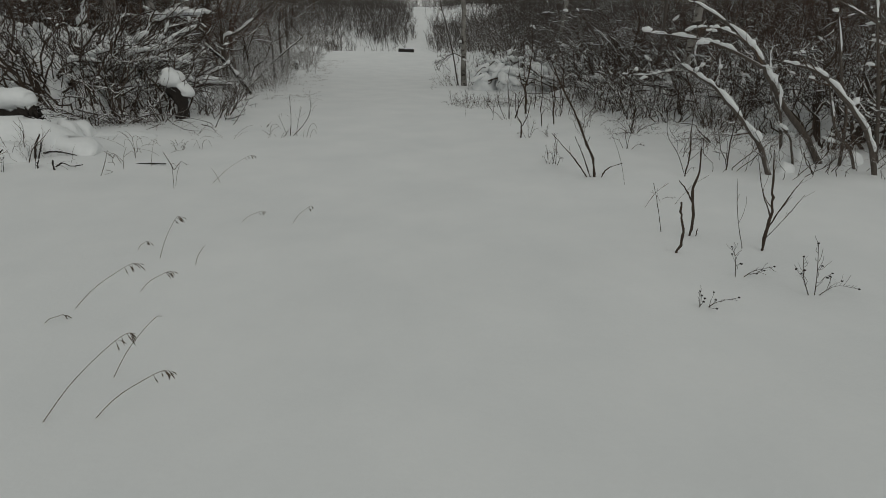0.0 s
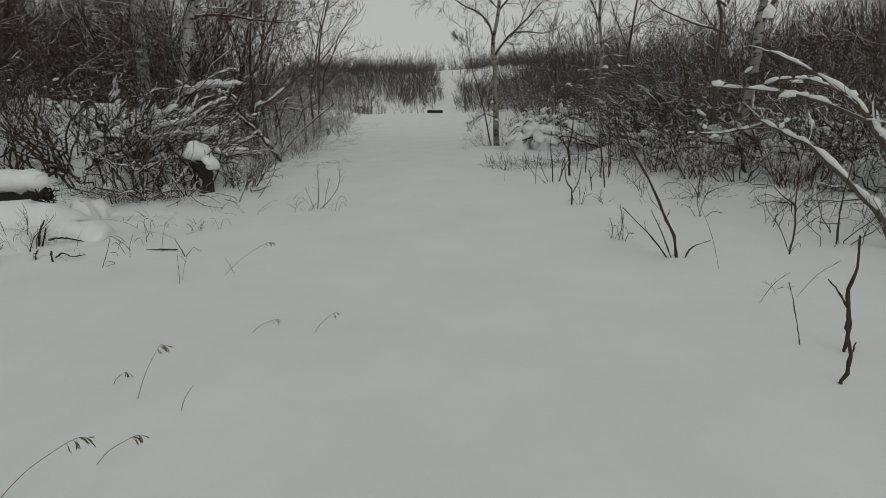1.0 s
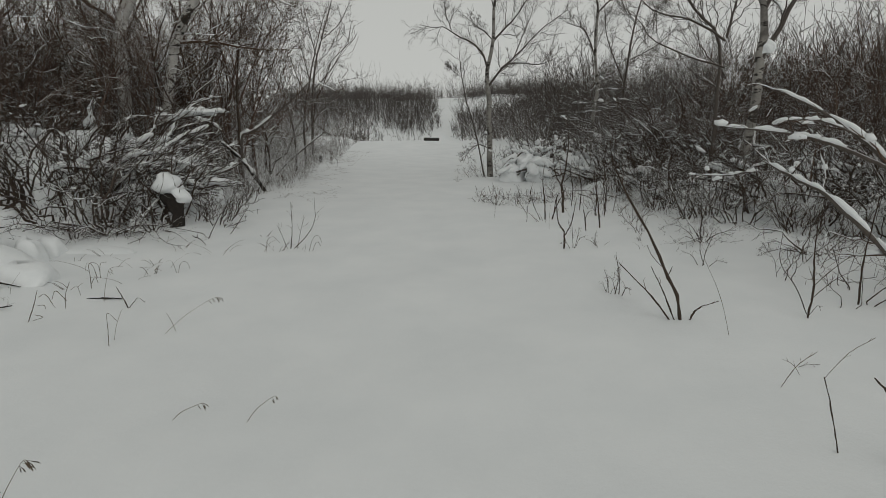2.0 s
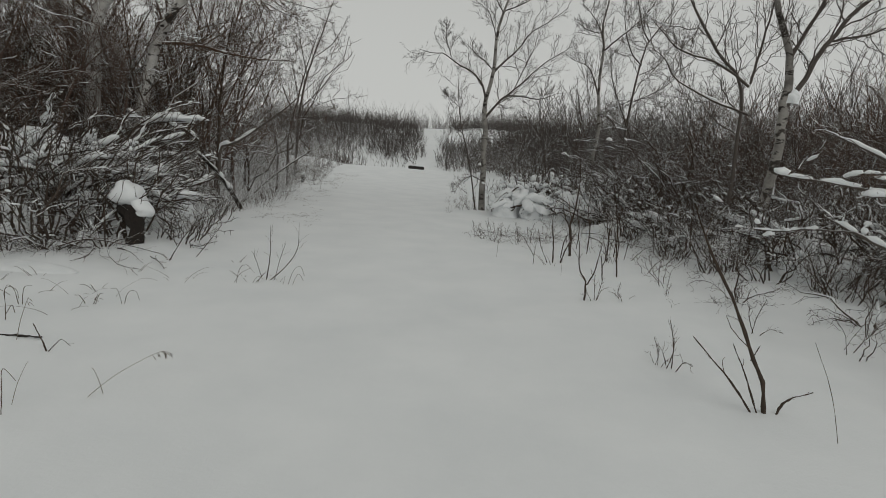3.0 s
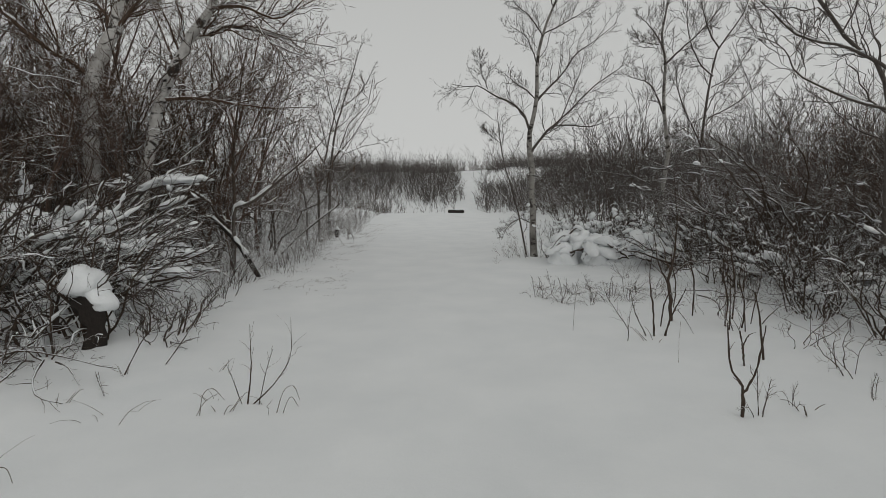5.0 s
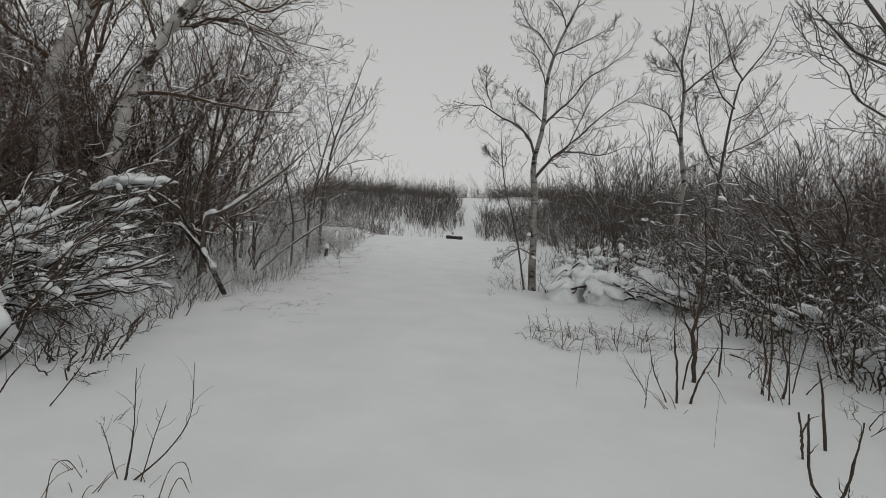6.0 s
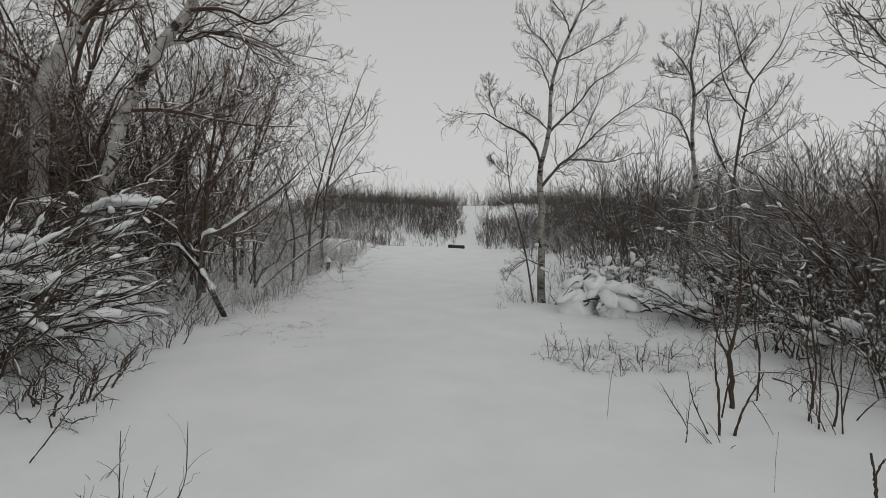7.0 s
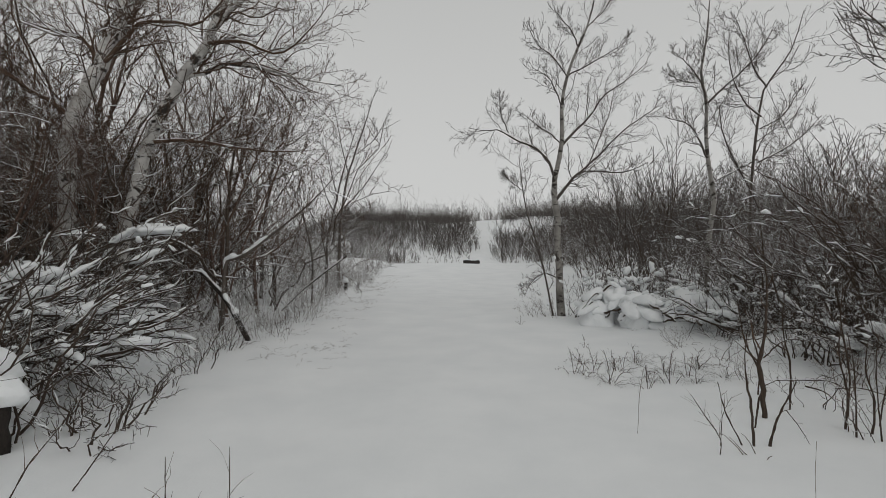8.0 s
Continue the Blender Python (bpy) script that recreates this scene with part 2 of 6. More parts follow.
def pad_arrays(rng, at, along, size, rings=3, segs=7, rough=0.12):
    """A lump of settled snow: domed above, flatter below, its long side along a branch."""
    along = unit(np.asarray(along, float) * (1, 1, 0.8))
    side = unit(np.cross(along, (0.0, 0.0, 1.0)) + rng.normal(0, 0.15, 3))
    up = np.cross(side, along)
    th = np.linspace(1e-4, np.pi - 1e-4, rings + 1)
    a = 2 * np.pi * np.arange(segs) / segs
    x = np.sign(np.cos(a)) * np.abs(np.cos(a)) ** 0.6
    y = np.sign(np.sin(a)) * np.abs(np.sin(a)) ** 0.6
    w = np.sin(th)[:, None] ** 0.55
    h = np.cos(th)[:, None]
    swell = np.sin(th)[:, None]
    f = 1 + swell * ((0.12 + rough) * np.sin(2 * a + rng.uniform(0, 6) + 2 * h) + rough * np.sin(5 * a + rng.uniform(0, 6) + 4 * h) + 0.4 * rough * rng.normal(size=(rings + 1, segs)))
    f2 = 1 + swell * (1.5 * rough * np.sin(3 * a + rng.uniform(0, 6)) + 0.5 * rough * rng.normal(size=(rings + 1, segs))) + 0.12 * x * np.sin(rng.uniform(0, 6))
    V = ((size[0] * w * x * f)[..., None] * along + (size[1] * w * y * f)[..., None] * side
         + (size[2] * np.where(h > 0, h, 0.45 * h) * f2)[..., None] * up) + np.asarray(at)
    idx = np.arange((rings + 1) * segs).reshape(rings + 1, segs)
    nxt = np.roll(idx, -1, axis=1)
    F = np.stack([idx[:-1], idx[1:], nxt[1:], nxt[:-1]], -1).reshape(-1, 4)
    return V.reshape(-1, 3), F


def pads_on(rng, bundle, count, size, steepest=0.7, stretch=(0.8, 2.0), tall=(0.5, 1.1), upto=1.0):
    """Snow lumps caught on a bundle of branches."""
    P, R = bundle
    got = []
    for _ in range(count * 4):
        i, k = rng.integers(len(P)), rng.integers(1, max(2, int(upto * (P.shape[1] - 1))))
        d = unit(P[i, k + 1] - P[i, k - 1])
        if abs(d[2]) > steepest:
            continue
        s = rng.uniform(*size)
        long = s * rng.uniform(*stretch)
        got.append(pad_arrays(rng, P[i, k] + (0, 0, R[i, k] + s * 0.25), d, (long, s * rng.uniform(0.6, 1.0), s * rng.uniform(*tall)), rough=0.09))
        if len(got) == count:
            break
    return got


def lump_arrays(rng, size, rough=0.2, rings=9, segs=14, freq=2.2, flat_base=True):
    """A rounded heap: a half-buried, uneven dome."""
    ph = rng.uniform(0, 6.28, 6)
    V = []
    for i in range(rings + 1):
        th = np.pi * (0.02 + 0.62 * i / rings)
        for j in range(segs):
            a = 2 * np.pi * j / segs
            d = np.array([np.sin(th) * np.cos(a), np.sin(th) * np.sin(a), np.cos(th)])
            q = d * freq
            f = 1 + rough * (np.sin(q[0] * 1.3 + ph[0]) * np.sin(q[1] * 1.7 + ph[1]) + 0.6 * np.sin(q[2] * 2.9 + q[0] * 2.1 + ph[2])
                             + 0.35 * np.sin(q[1] * 4.3 + ph[3]) * np.sin(q[0] * 3.9 + ph[4]))
            V.append(d * f * np.array(size))
    V.append(V[0] * 0 + np.mean(V[:segs], axis=0) + np.array([0, 0, 0.01 * size[2]]))
    F = []
    for i in range(rings):
        for j in range(segs):
            F.append((i * segs + j, (i + 1) * segs + j, (i + 1) * segs + (j + 1) % segs, i * segs + (j + 1) % segs))
    top = len(V) - 1
    for j in range(segs):
        F.append((top, j, (j + 1) % segs, (j + 1) % segs))
    return np.array(V), F


def poly_part(name, VF, mat, parent, label="", at=(0, 0, 0)):
    V, F = VF
    me = bpy.data.meshes.new(name)
    me.from_pydata([tuple(v) for v in np.asarray(V) + np.array(at)], [], [tuple(dict.fromkeys(f)) for f in F], False)
    me.shade_smooth()
    me.materials.append(mat)
    ob = new(name, me)
    ob.parent = parent
    return tagged(ob, label)


# ---- ground ----


def smooth(a, b, v):
    t = np.clip((np.asarray(v, float) - a) / (b - a), 0, 1)
    return t * t * (3 - 2 * t)


def left_edge(y):
    return np.interp(y, [0, 7.4, 8.6, 10, 12.4, 15, 24, 35, 47, 60, 70], [-7.0, -6.6, -4.75, -4.4, -5.1, -5.7, -7.3, -8.3, -9.2, -10.5, -13])


def right_edge(y):
    return np.interp(y, [0, 5.5, 6.5, 7.3, 8.1, 9.2, 10, 11, 13, 16, 19, 25, 46, 60], [6.0, 5.4, 5.0, 4.8, 4.5, 4.1, 3.75, 3.15, 2.85, 2.85, 2.0, 2.3, 1.2, 0.5])


def lane(y):
    return np.interp(y, [45, 60, 75, 110, 200], [-3.4, -3.7, -3.3, -4.3, -4.5])


def ground(x, y):
    x, y = np.asarray(x, float), np.asarray(y, float)
    z = 0.09 * smooth(0.0, 2.6, -2.2 - x) + 0.5 * smooth(0.2, 3.2, left_edge(y) - x) * smooth(7.5, 9.5, y)
    z = z + 0.05 * smooth(1.2, 3.5, x) + 0.3 * smooth(0.2, 3.0, x - right_edge(y))
    z = z + 1.9 * smooth(2.5, 16, x - right_edge(y)) * smooth(7, 16, y) * (1 - smooth(46, 70, y))
    z = z + 0.62 * smooth(19, 47, y) - 0.9 * smooth(48.5, 56, y)
    top = 8.2 + 0.5 * np.sin(x * 0.09 + 0.4) - 0.035 * np.maximum(x - 4, 0) + 0.02 * np.maximum(-x - 10, 0)
    z = z + top * smooth(57, 112, y) - 2.5 * smooth(115, 180, y)
    near = 1 - smooth(30, 60, y)
    z = z + near * (0.018 * np.sin(x * 1.3 + 0.6 * y) * np.sin(y * 0.9 - 0.4 * x) + 0.010 * np.sin(2.7 * x - 1.1 * y + 1) * np.sin(1.9 * y + 0.8 * x))
    off = np.clip((np.abs(x + 0.6) - 2.6) / 2.0, 0, 1)
    z = z + near * off * 0.035 * np.sin(x * 3.1 + 1.7 * np.sin(y * 1.3)) * np.sin(y * 2.6 + 1.3 * np.sin(x * 1.7))
    return z


def lift(x, y, sink=0.0):
    return (float(x), float(y), float(ground(x, y)) - sink)


gx = np.concatenate([-np.geomspace(500, 9, 40), np.arange(-8.8, 8.9, 0.2), np.geomspace(9, 500, 40)])
gy = np.concatenate([-np.geomspace(300, 4, 22), np.arange(-3.8, 24, 0.2), np.arange(24, 125, 1.0), np.geomspace(126, 900, 30)])
GX, GY = np.meshgrid(gx, gy)
gv = np.stack([GX, GY, ground(GX, GY)], -1).reshape(-1, 3)
gi = np.arange(len(gx) * len(gy)).reshape(len(gy), len(gx))
gf = np.stack([gi[:-1, :-1], gi[:-1, 1:], gi[1:, 1:], gi[1:, :-1]], -1).reshape(-1, 4)
tagged(new("ground", mesh_of("ground", (gv, gf), M_GROUND)), "smooth untrodden snow over the trail and its banks", "snow ground", kind="structure")

# ---- shrubs of the thickets ----


def shrub(name, seed, stems, height, lean, droop, spread, label, category="shrub", twig_mat=None, per1=7, per2=5, thick=0.016, heavy=0.5,
          width=0.012, snow_share=0.5, group="", n1=6, n2=3, foot=0.35, fan=(0.05, 0.5), wob=0.10, single=True, n0=9, fine=0.0026, pads=0, pad_size=(0.02, 0.06), stem_mat=None, clear=0.12, big=0):
    """A many-stemmed bare shrub. lean: sideways push of the stems; droop: how far they arch over."""
    rng = np.random.default_rng(seed)
    a = rng.uniform(0, 2 * np.pi, stems)
    foot_r = foot * np.sqrt(rng.random(stems))
    p = np.stack([foot_r * np.cos(a), foot_r * np.sin(a), np.full(stems, -0.08)], 1)
    out = rng.uniform(*fan, stems)[:, None]
    d = np.stack([np.cos(a), np.sin(a), np.zeros(stems)], 1) * out + np.array([lean[0], lean[1], 1.0])
    length = height * rng.uniform(0.6, 1.15, stems)
    r0 = thick * rng.uniform(0.6, 1.3, stems)
    main = grow(rng, p, d, length, r0, r0 * 0.25, n0, wob, (lean[0] * 0.12, lean[1] * 0.12, -droop))
    side = sprout(rng, main, per1, clear, 0.97, 0.42, spread, n1, wob * 1.4, (0, 0, 0.06 - droop * 0.6), rmin=fine * 1.3)
    twig = sprout(rng, side, per2, 0.15, 1.0, 0.42, (0.35, 1.1), n2, 0.28, (0, 0, 0.05 - droop * 0.4), rmin=fine)
    root = thing(name, (0, 0, 0), label, category, group)
    if single:
        each("stem", main, 5, stem_mat or M_STEM, root)
    else:
        part("stem_clump", tube_arrays([main], 4), stem_mat or M_STEM, root, kind="stuff")
    part("twig_spray", tube_arrays([side, twig], 3), twig_mat or M_TWIG, root, kind="stuff")
    if heavy or snow_share:
        ridges = [snow_lines(rng, main, min(1, heavy), width * 1.7, 7, span=(0.15, 0.45)), snow_lines(rng, main, min(1, heavy) * 0.5, width * 1.4, 6, 0.55, span=(0.1, 0.25)),
                  snow_lines(rng, side, snow_share, width * 0.7, 6, span=(0.3, 0.8)), snow_lines(rng, side, snow_share * 0.35, width * 1.3, 5, 0.6, span=(0.15, 0.35))]
        ridges = [s for s in ridges if len(s[0])]
        if ridges:
            lumps = pads_on(rng, side, pads, pad_size) + pads_on(rng, main, pads // 3, pad_size, 0.8) if pads else []
            lumps += pads_on(rng, main, big, (0.03, 0.075), 0.85, (0.8, 1.5), (0.6, 1.0), 0.8) if big else []
            part("snow_load", join([tube_arrays(ridges, 5, 0.7)] + lumps), M_SNOW, root, "white snow lying along the branches", kind="stuff")
    return root


def spread_over(rng, count, y0, y1, edge, inward, depth, gap):
    """Places beyond an edge line, kept apart from one another."""
    got = []
    for _ in range(count * 40):
        y = rng.uniform(y0, y1)
        x = float(edge(y)) + inward * depth * rng.random() ** 1.3
        if all((x - q[0]) ** 2 + (y - q[1]) ** 2 > gap**2 for q in got):
            got.append((x, y))
        if len(got) == count:
            break
    return got


def lower(y):
    """The right-hand thicket is lower where it comes nearest to the trail's mouth."""
    return float(np.interp(y, [6, 9, 11, 12.5, 14, 18], [0.66, 0.7, 0.8, 0.9, 0.95, 0.95]))


def scatter(kinds, places, rng, size=(0.8, 1.2), turn=(0, 360), cap=None):
    """Copies of some kinds at the places, each turned and sized a little differently; the kinds themselves take the first places."""
    for k, (x, y) in enumerate(places):
        src = kinds[k % len(kinds)]
        s = rng.uniform(*size)
        s = min(s, cap(y) * (0.85 + 0.3 * (k * 0.618 % 1))) if cap else s
        m = pose(*lift(x, y), rng.uniform(-4, 4), rng.uniform(-4, 4), rng.uniform(*turn)) @ Matrix.Diagonal((s, s, s * rng.uniform(0.9, 1.1), 1))
        if k < len(kinds):
            src.matrix_basis = m
        else:
            copy_thing(src, m)


rng = np.random.default_rng(11)
THICK = "bare dark brown shrub with snow along its branches"
tall = [shrub("shrub", 20 + k, 11, 2.6, (0, 0), 0.01 + 0.02 * (k % 2), (0.4, 1.0), THICK, group="shrubs beside the trail", fan=(0.15, 0.75), wob=0.24, per1=9, per2=3, n1=5, n2=2, clear=0.3, fine=0.0048, thick=0.019 + 0.004 * (k > 1),
              width=0.010, snow_share=0.35, heavy=0.7, pads=12, pad_size=(0.014, 0.04), twig_mat=M_STEM) for k in range(4)]
right_places = spread_over(rng, 26, 7.6, 20, right_edge, 1, 4.2, 0.6)
scatter(tall[:2], [(x + 0.35 + 0.3 * (9.5 < y < 15), y) for x, y in right_places if not (x < 3.3 and 14.8 < y < 18.2)], rng, (0.75, 1.1), cap=lower)
left_places = spread_over(rng, 22, 8.7, 21, left_edge, -1, 4.0, 0.6)
scatter(tall[2:], [(x - 0.6 - 1.1 * (y > 10.5), y) for x, y in left_places if not 9.8 < y < 14.2] + [(5.5, 7.6), (5.9, 7.9), (6.2, 6.9), (6.6, 7.9), (5.7, 6.9), (6.9, 6.9)], rng, (0.7, 1.05))

scatter([copy_thing(q, Matrix()) for q in tall[:2]], [(3.55, 10.1), (4.0, 9.5), (4.4, 9.0), (4.8, 8.5), (3.3, 10.9), (5.1, 8.2)], np.random.default_rng(12), (0.5, 0.68))

# the dark snarl of the right-hand thicket
snarl = [shrub("tangled_shrub", 40 + k, 11, 2.3, (0.0, 0.0), 0.0, (0.5, 1.3), "dark tangled shrub with lumps of snow caught in it", group="tangled shrubs", heavy=0.6,
               width=0.013, snow_share=0.4, twig_mat=M_DARK, thick=0.021, wob=0.32, per1=9, per2=4, n1=5, n2=2, fan=(0.1, 0.55), pads=10, pad_size=(0.014, 0.04), fine=0.0034, stem_mat=M_DARK, clear=0.36, big=2) for k in range(2)]
scatter(snarl, [(4.5, 12.4), (3.9, 13.6), (4.4, 10.7), (5.2, 9.3), (3.7, 14.8), (4.9, 11.4), (3.8, 12.0), (4.7, 10.3), (4.9, 9.3), (5.6, 8.8), (3.7, 11.2), (5.7, 10.2), (3.4, 12.9), (3.9, 15.9), (3.5, 14.2)], rng, (0.8, 1.1), cap=lower)

# shrubs bowed over by the snow, their tips hanging back towards the trail
def arched(seed, stems, tall_by, label):
    rng = np.random.default_rng(seed)
    root = thing("arched_shrub", (0, 0, 0), label, "shrub", "arched shrubs")
    a = rng.uniform(0, 2 * np.pi, stems)
    p = np.stack([0.3 * np.cos(a), 0.3 * np.sin(a), np.full(stems, -0.08)], 1)
    d = np.stack([rng.normal(0.05, 0.14, stems), rng.normal(0, 0.16, stems), np.ones(stems)], 1)
    r = rng.uniform(0.014, 0.027, stems)
    main = grow(rng, p, d, tall_by * rng.uniform(0.75, 1.15, stems), r, r * 0.22, 15, 0.12, (-0.085, 0, -0.055))
    side = sprout(rng, main, 7, 0.25, 0.98, 0.3, (0.3, 1.0), 6, 0.2, (-0.02, 0, 0.0), rmin=0.004)
    twig = sprout(rng, side, 4, 0.15, 1.0, 0.42, (0.3, 0.9), 3, 0.2, (0, 0, 0.02), rmin=0.003)
    each("stem", main, 6, M_STEM, root)
    part("twig_spray", tube_arrays([side, twig], 3), M_DARK, root, kind="stuff")
    ridges = [snow_lines(rng, main, 0.9, 0.014, 9, 0.8, (0.1, 0.3)), snow_lines(rng, side, 0.3, 0.009, 6, 0.7, (0.2, 0.5))]
    part("snow_load", join([tube_arrays([q for q in ridges if len(q[0])], 5, 0.7)] + pads_on(rng, main, 2, (0.03, 0.06), 0.8, (0.9, 1.6), (0.6, 1.0))), M_SNOW, root, "white snow lying along the branches", kind="stuff")
    return root


bows = [arched(170 + k, 9, 3.5, "shrub bowed over in an arch with snow along its back") for k in range(2)]
scatter(bows, [(4.9, 14.2), (4.2, 15.4), (5.3, 12.9), (4.5, 13.6), (4.3, 14.5), (5.6, 14.8), (3.9, 16.6)], rng, (0.85, 1.1), (-35, 25), lower)

# dark stems in front of the brush on the left bank, and round the bowed trees
dark = [shrub("dark_shrub", 50 + k, 12, 2.6, (0.05, 0), 0.01, (0.4, 1.1), "dark crooked shrub stems crossing one another", group="dark shrubs", heavy=0.3, width=0.006, snow_share=0.15,
              thick=0.024, wob=0.26, per1=4, per2=2, n0=12, n1=6, n2=3, fan=(0.05, 0.5), foot=0.45, pads=8, pad_size=(0.015, 0.045), fine=0.0035, stem_mat=M_DARK, twig_mat=M_DARK, clear=0.25) for k in range(2)]
scatter(dark, [(-8.2, 9.2), (-7.5, 9.0), (-6.9, 9.3), (-6.2, 9.0), (-5.6, 9.2), (-5.3, 9.7), (-7.4, 9.9), (-8.6, 9.9), (-9.0, 9.0), (-4.95, 9.6)], rng, (0.8, 1.2))
scatter([copy_thing(q, Matrix()) for q in dark], [(5.2, 7.0), (5.7, 7.1), (6.1, 6.6), (3.4, 11.2), (3.0, 14.2), (3.4, 12.3), (3.8, 10.2), (3.3, 13.4), (4.6, 9.2), (6.3, 7.3), (6.8, 6.8), (5.3, 8.0)], rng, (0.5, 0.85), cap=lower)
bank = [shrub("bank_shrub", 55 + k, 7, 1.0, (0.2, -0.1), 0.0, (0.25, 0.7), "slanting bare twigs rising from the snowy bank", group="bank shrubs", heavy=0.2, width=0.005, snow_share=0.12,
              thick=0.010, wob=0.2, per1=5, per2=2, n0=8, n1=5, n2=2, fan=(0.1, 0.7), foot=0.3, fine=0.003, twig_mat=M_DARK) for k in range(2)]
scatter(bank, [(float(left_edge(y)) + rng.uniform(-0.3, 0.3), y) for y in np.linspace(9.9, 13.4, 6)] + [(float(left_edge(y)) - rng.uniform(0.1, 1.3), y) for y in np.linspace(10.4, 14.5, 4)], rng, (0.7, 1.2), (-50, 50))
scatter([copy_thing(q, Matrix()) for q in bank], [(-4.1, 9.75), (-4.3, 10.1)], rng, (0.85, 1.05), (-30, 30))

shoots = [shrub("thin_shrub", 58 + k, 5, 1.0, (0.0, 0), 0.02, (0.4, 1.1), "few thin bare stems standing in the snow", group="thin shrubs", heavy=0.0, width=0.004, snow_share=0.1,
                thick=0.007, wob=0.2, per1=5, per2=3, n0=8, n1=5, n2=2, fan=(0.1, 0.6), foot=0.25, fine=0.002, clear=0.3) for k in range(2)]
scatter(shoots, [(3.7, 5.5), (4.2, 5.9), (4.7, 5.8), (5.0, 5.0), (3.9, 6.3), (4.4, 6.4), (3.2, 5.9), (5.4, 5.7), (3.4, 6.2), (4.1, 5.5), (4.5, 5.2), (3.0, 6.7), (3.5, 7.1), (5.2, 5.2), (4.9, 5.6), (2.4, 8.9), (2.5, 9.8), (2.2, 10.4), (2.3, 11.3), (2.1, 12.2), (2.2, 13.3), (2.0, 14.3), (0.25, 18.4), (0.0, 18.2), (-0.2, 18.5), (0.4, 18.2), (0.8, 18.3)], rng, (0.6, 1.2))

low = [shrub("low_shrub", 60 + k, 12, 0.95, (0.1, 0), 0.03, (0.3, 0.9), "low twiggy shrub rising out of the snow", group="low shrubs", thick=0.008, per1=6, per2=3,
             width=0.006, snow_share=0.3, foot=0.25, fan=(0.1, 0.7), wob=0.18, n0=6, n1=4, n2=2, fine=0.002) for k in range(3)]
low_places = [(float(left_edge(y)) + rng.uniform(-0.1, 0.6), y) for y in np.linspace(16, 27, 4)]
low_places += [(float(right_edge(y)) - rng.uniform(-0.5, 0.35), y) for y in np.linspace(8.5, 22, 9)]
low_places += [(float(left_edge(y)) - rng.uniform(0.0, 0.8), y) for y in np.linspace(27, 47, 8)]
scatter(low, low_places, rng, (0.6, 1.15))
scatter([copy_thing(q, Matrix()) for q in shoots], [(-4.8, 5.95), (-4.95, 6.0), (-5.3, 5.95), (-5.1, 5.8), (-4.65, 6.1), (-5.55, 6.0), (-4.9, 5.7), (-5.2, 6.75), (-4.95, 6.85), (-5.6, 6.6)], rng, (0.32, 0.55))

rime = [shrub("rimed_shrub", 65 + k, 11, 1.5, (0.06, 0), 0.02, (0.3, 0.9), "low grey shrub with rime and snow on every twig", group="rimed shrubs", thick=0.009, per1=6, per2=3, width=0.010, snow_share=0.5, heavy=0.6,
              foot=0.35, fan=(0.1, 0.55), wob=0.2, n0=6, n1=3, n2=2, fine=0.0032, twig_mat=M_FROST, stem_mat=M_FROST, single=False) for k in range(2)]
scatter(rime, [(float(left_edge(y)) - rng.uniform(0.1, 1.7), y) for y in np.linspace(15.5, 33, 28)] + [(2.6, 18.5), (3.1, 18.1), (2.9, 19.2), (3.6, 18.8), (4.4, 17.2), (2.3, 19.8), (4.6, 18.2)] + [(float(left_edge(y)) + rng.uniform(0.0, 0.8), y) for y in np.linspace(13.6, 34, 22)] + [(-6.4, 14.2), (-6.7, 13.8), (-6.3, 15.2), (-5.6, 13.2)], rng, (0.4, 1.1))

capped = [shrub("snow_capped_shrub", 67 + k, 10, 1.2, (0.03, 0), 0.0, (0.4, 1.0), "brown shrub with clumps of snow on its branch tips", group="snow-capped shrubs", thick=0.012, per1=5, per2=2, width=0.012, snow_share=0.4, heavy=0.6,
                foot=0.4, fan=(0.05, 0.4), wob=0.22, n0=7, n1=5, n2=2, fine=0.0035, pads=26, pad_size=(0.035, 0.075), stem_mat=M_DARK, twig_mat=M_DARK, clear=0.4) for k in range(2)]
scatter(capped, [(1.7, 18.4), (2.2, 18.1), (2.7, 17.9), (3.2, 17.5), (3.0, 16.9), (3.9, 16.2), (3.7, 15.1), (1.3, 18.2)], rng, (0.85, 1.25))

sprawl = [shrub("sprawling_shrub", 70 + k, 9, 0.95, (0.0, 0), 0.16, (0.4, 1.1), "low shrub with branches arching down to the snow", group="sprawling shrubs", twig_mat=M_DARK, thick=0.011, per1=6, per2=3,
                width=0.006, snow_share=0.2, foot=0.12, fan=(0.5, 1.5), wob=0.2, n1=5, n2=2, fine=0.002) for k in range(2)]
scatter(sprawl, [(-4.75, 8.95), (-5.2, 8.75), (-5.6, 8.5), (-5.8, 8.8), (2.95, 8.25), (4.0, 7.6)], rng, (0.75, 1.15))
scatter([copy_thing(q, Matrix()) for q in sprawl], [(-5.3, 8.65), (-5.9, 8.6)], rng, (0.6, 0.85))

WILLOW = "tall bare reddish willow shrub in a dense thicket"
mass = [shrub("willow_shrub", 80 + k, 14, 3.7, (0, 0), 0.01, (0.25, 0.8), WILLOW, group="willow thicket", thick=0.015, per1=8, per2=3, n0=5, n1=3, n2=2, fine=0.0058, wob=0.18,
              snow_share=0.0, heavy=0.0, foot=0.8, twig_mat=M_RED, fan=(0.05, 0.5), single=False) for k in range(3)]
places = spread_over(rng, 12, 16, 26, lambda y: left_edge(y) - 4.4, -1, 5, 0.9)
places += spread_over(rng, 16, 8.5, 14, lambda y: -9.2, -1, 4, 0.8)
places += spread_over(rng, 10, 16.5, 24, lambda y: -9.2, -1, 3.5, 0.8)
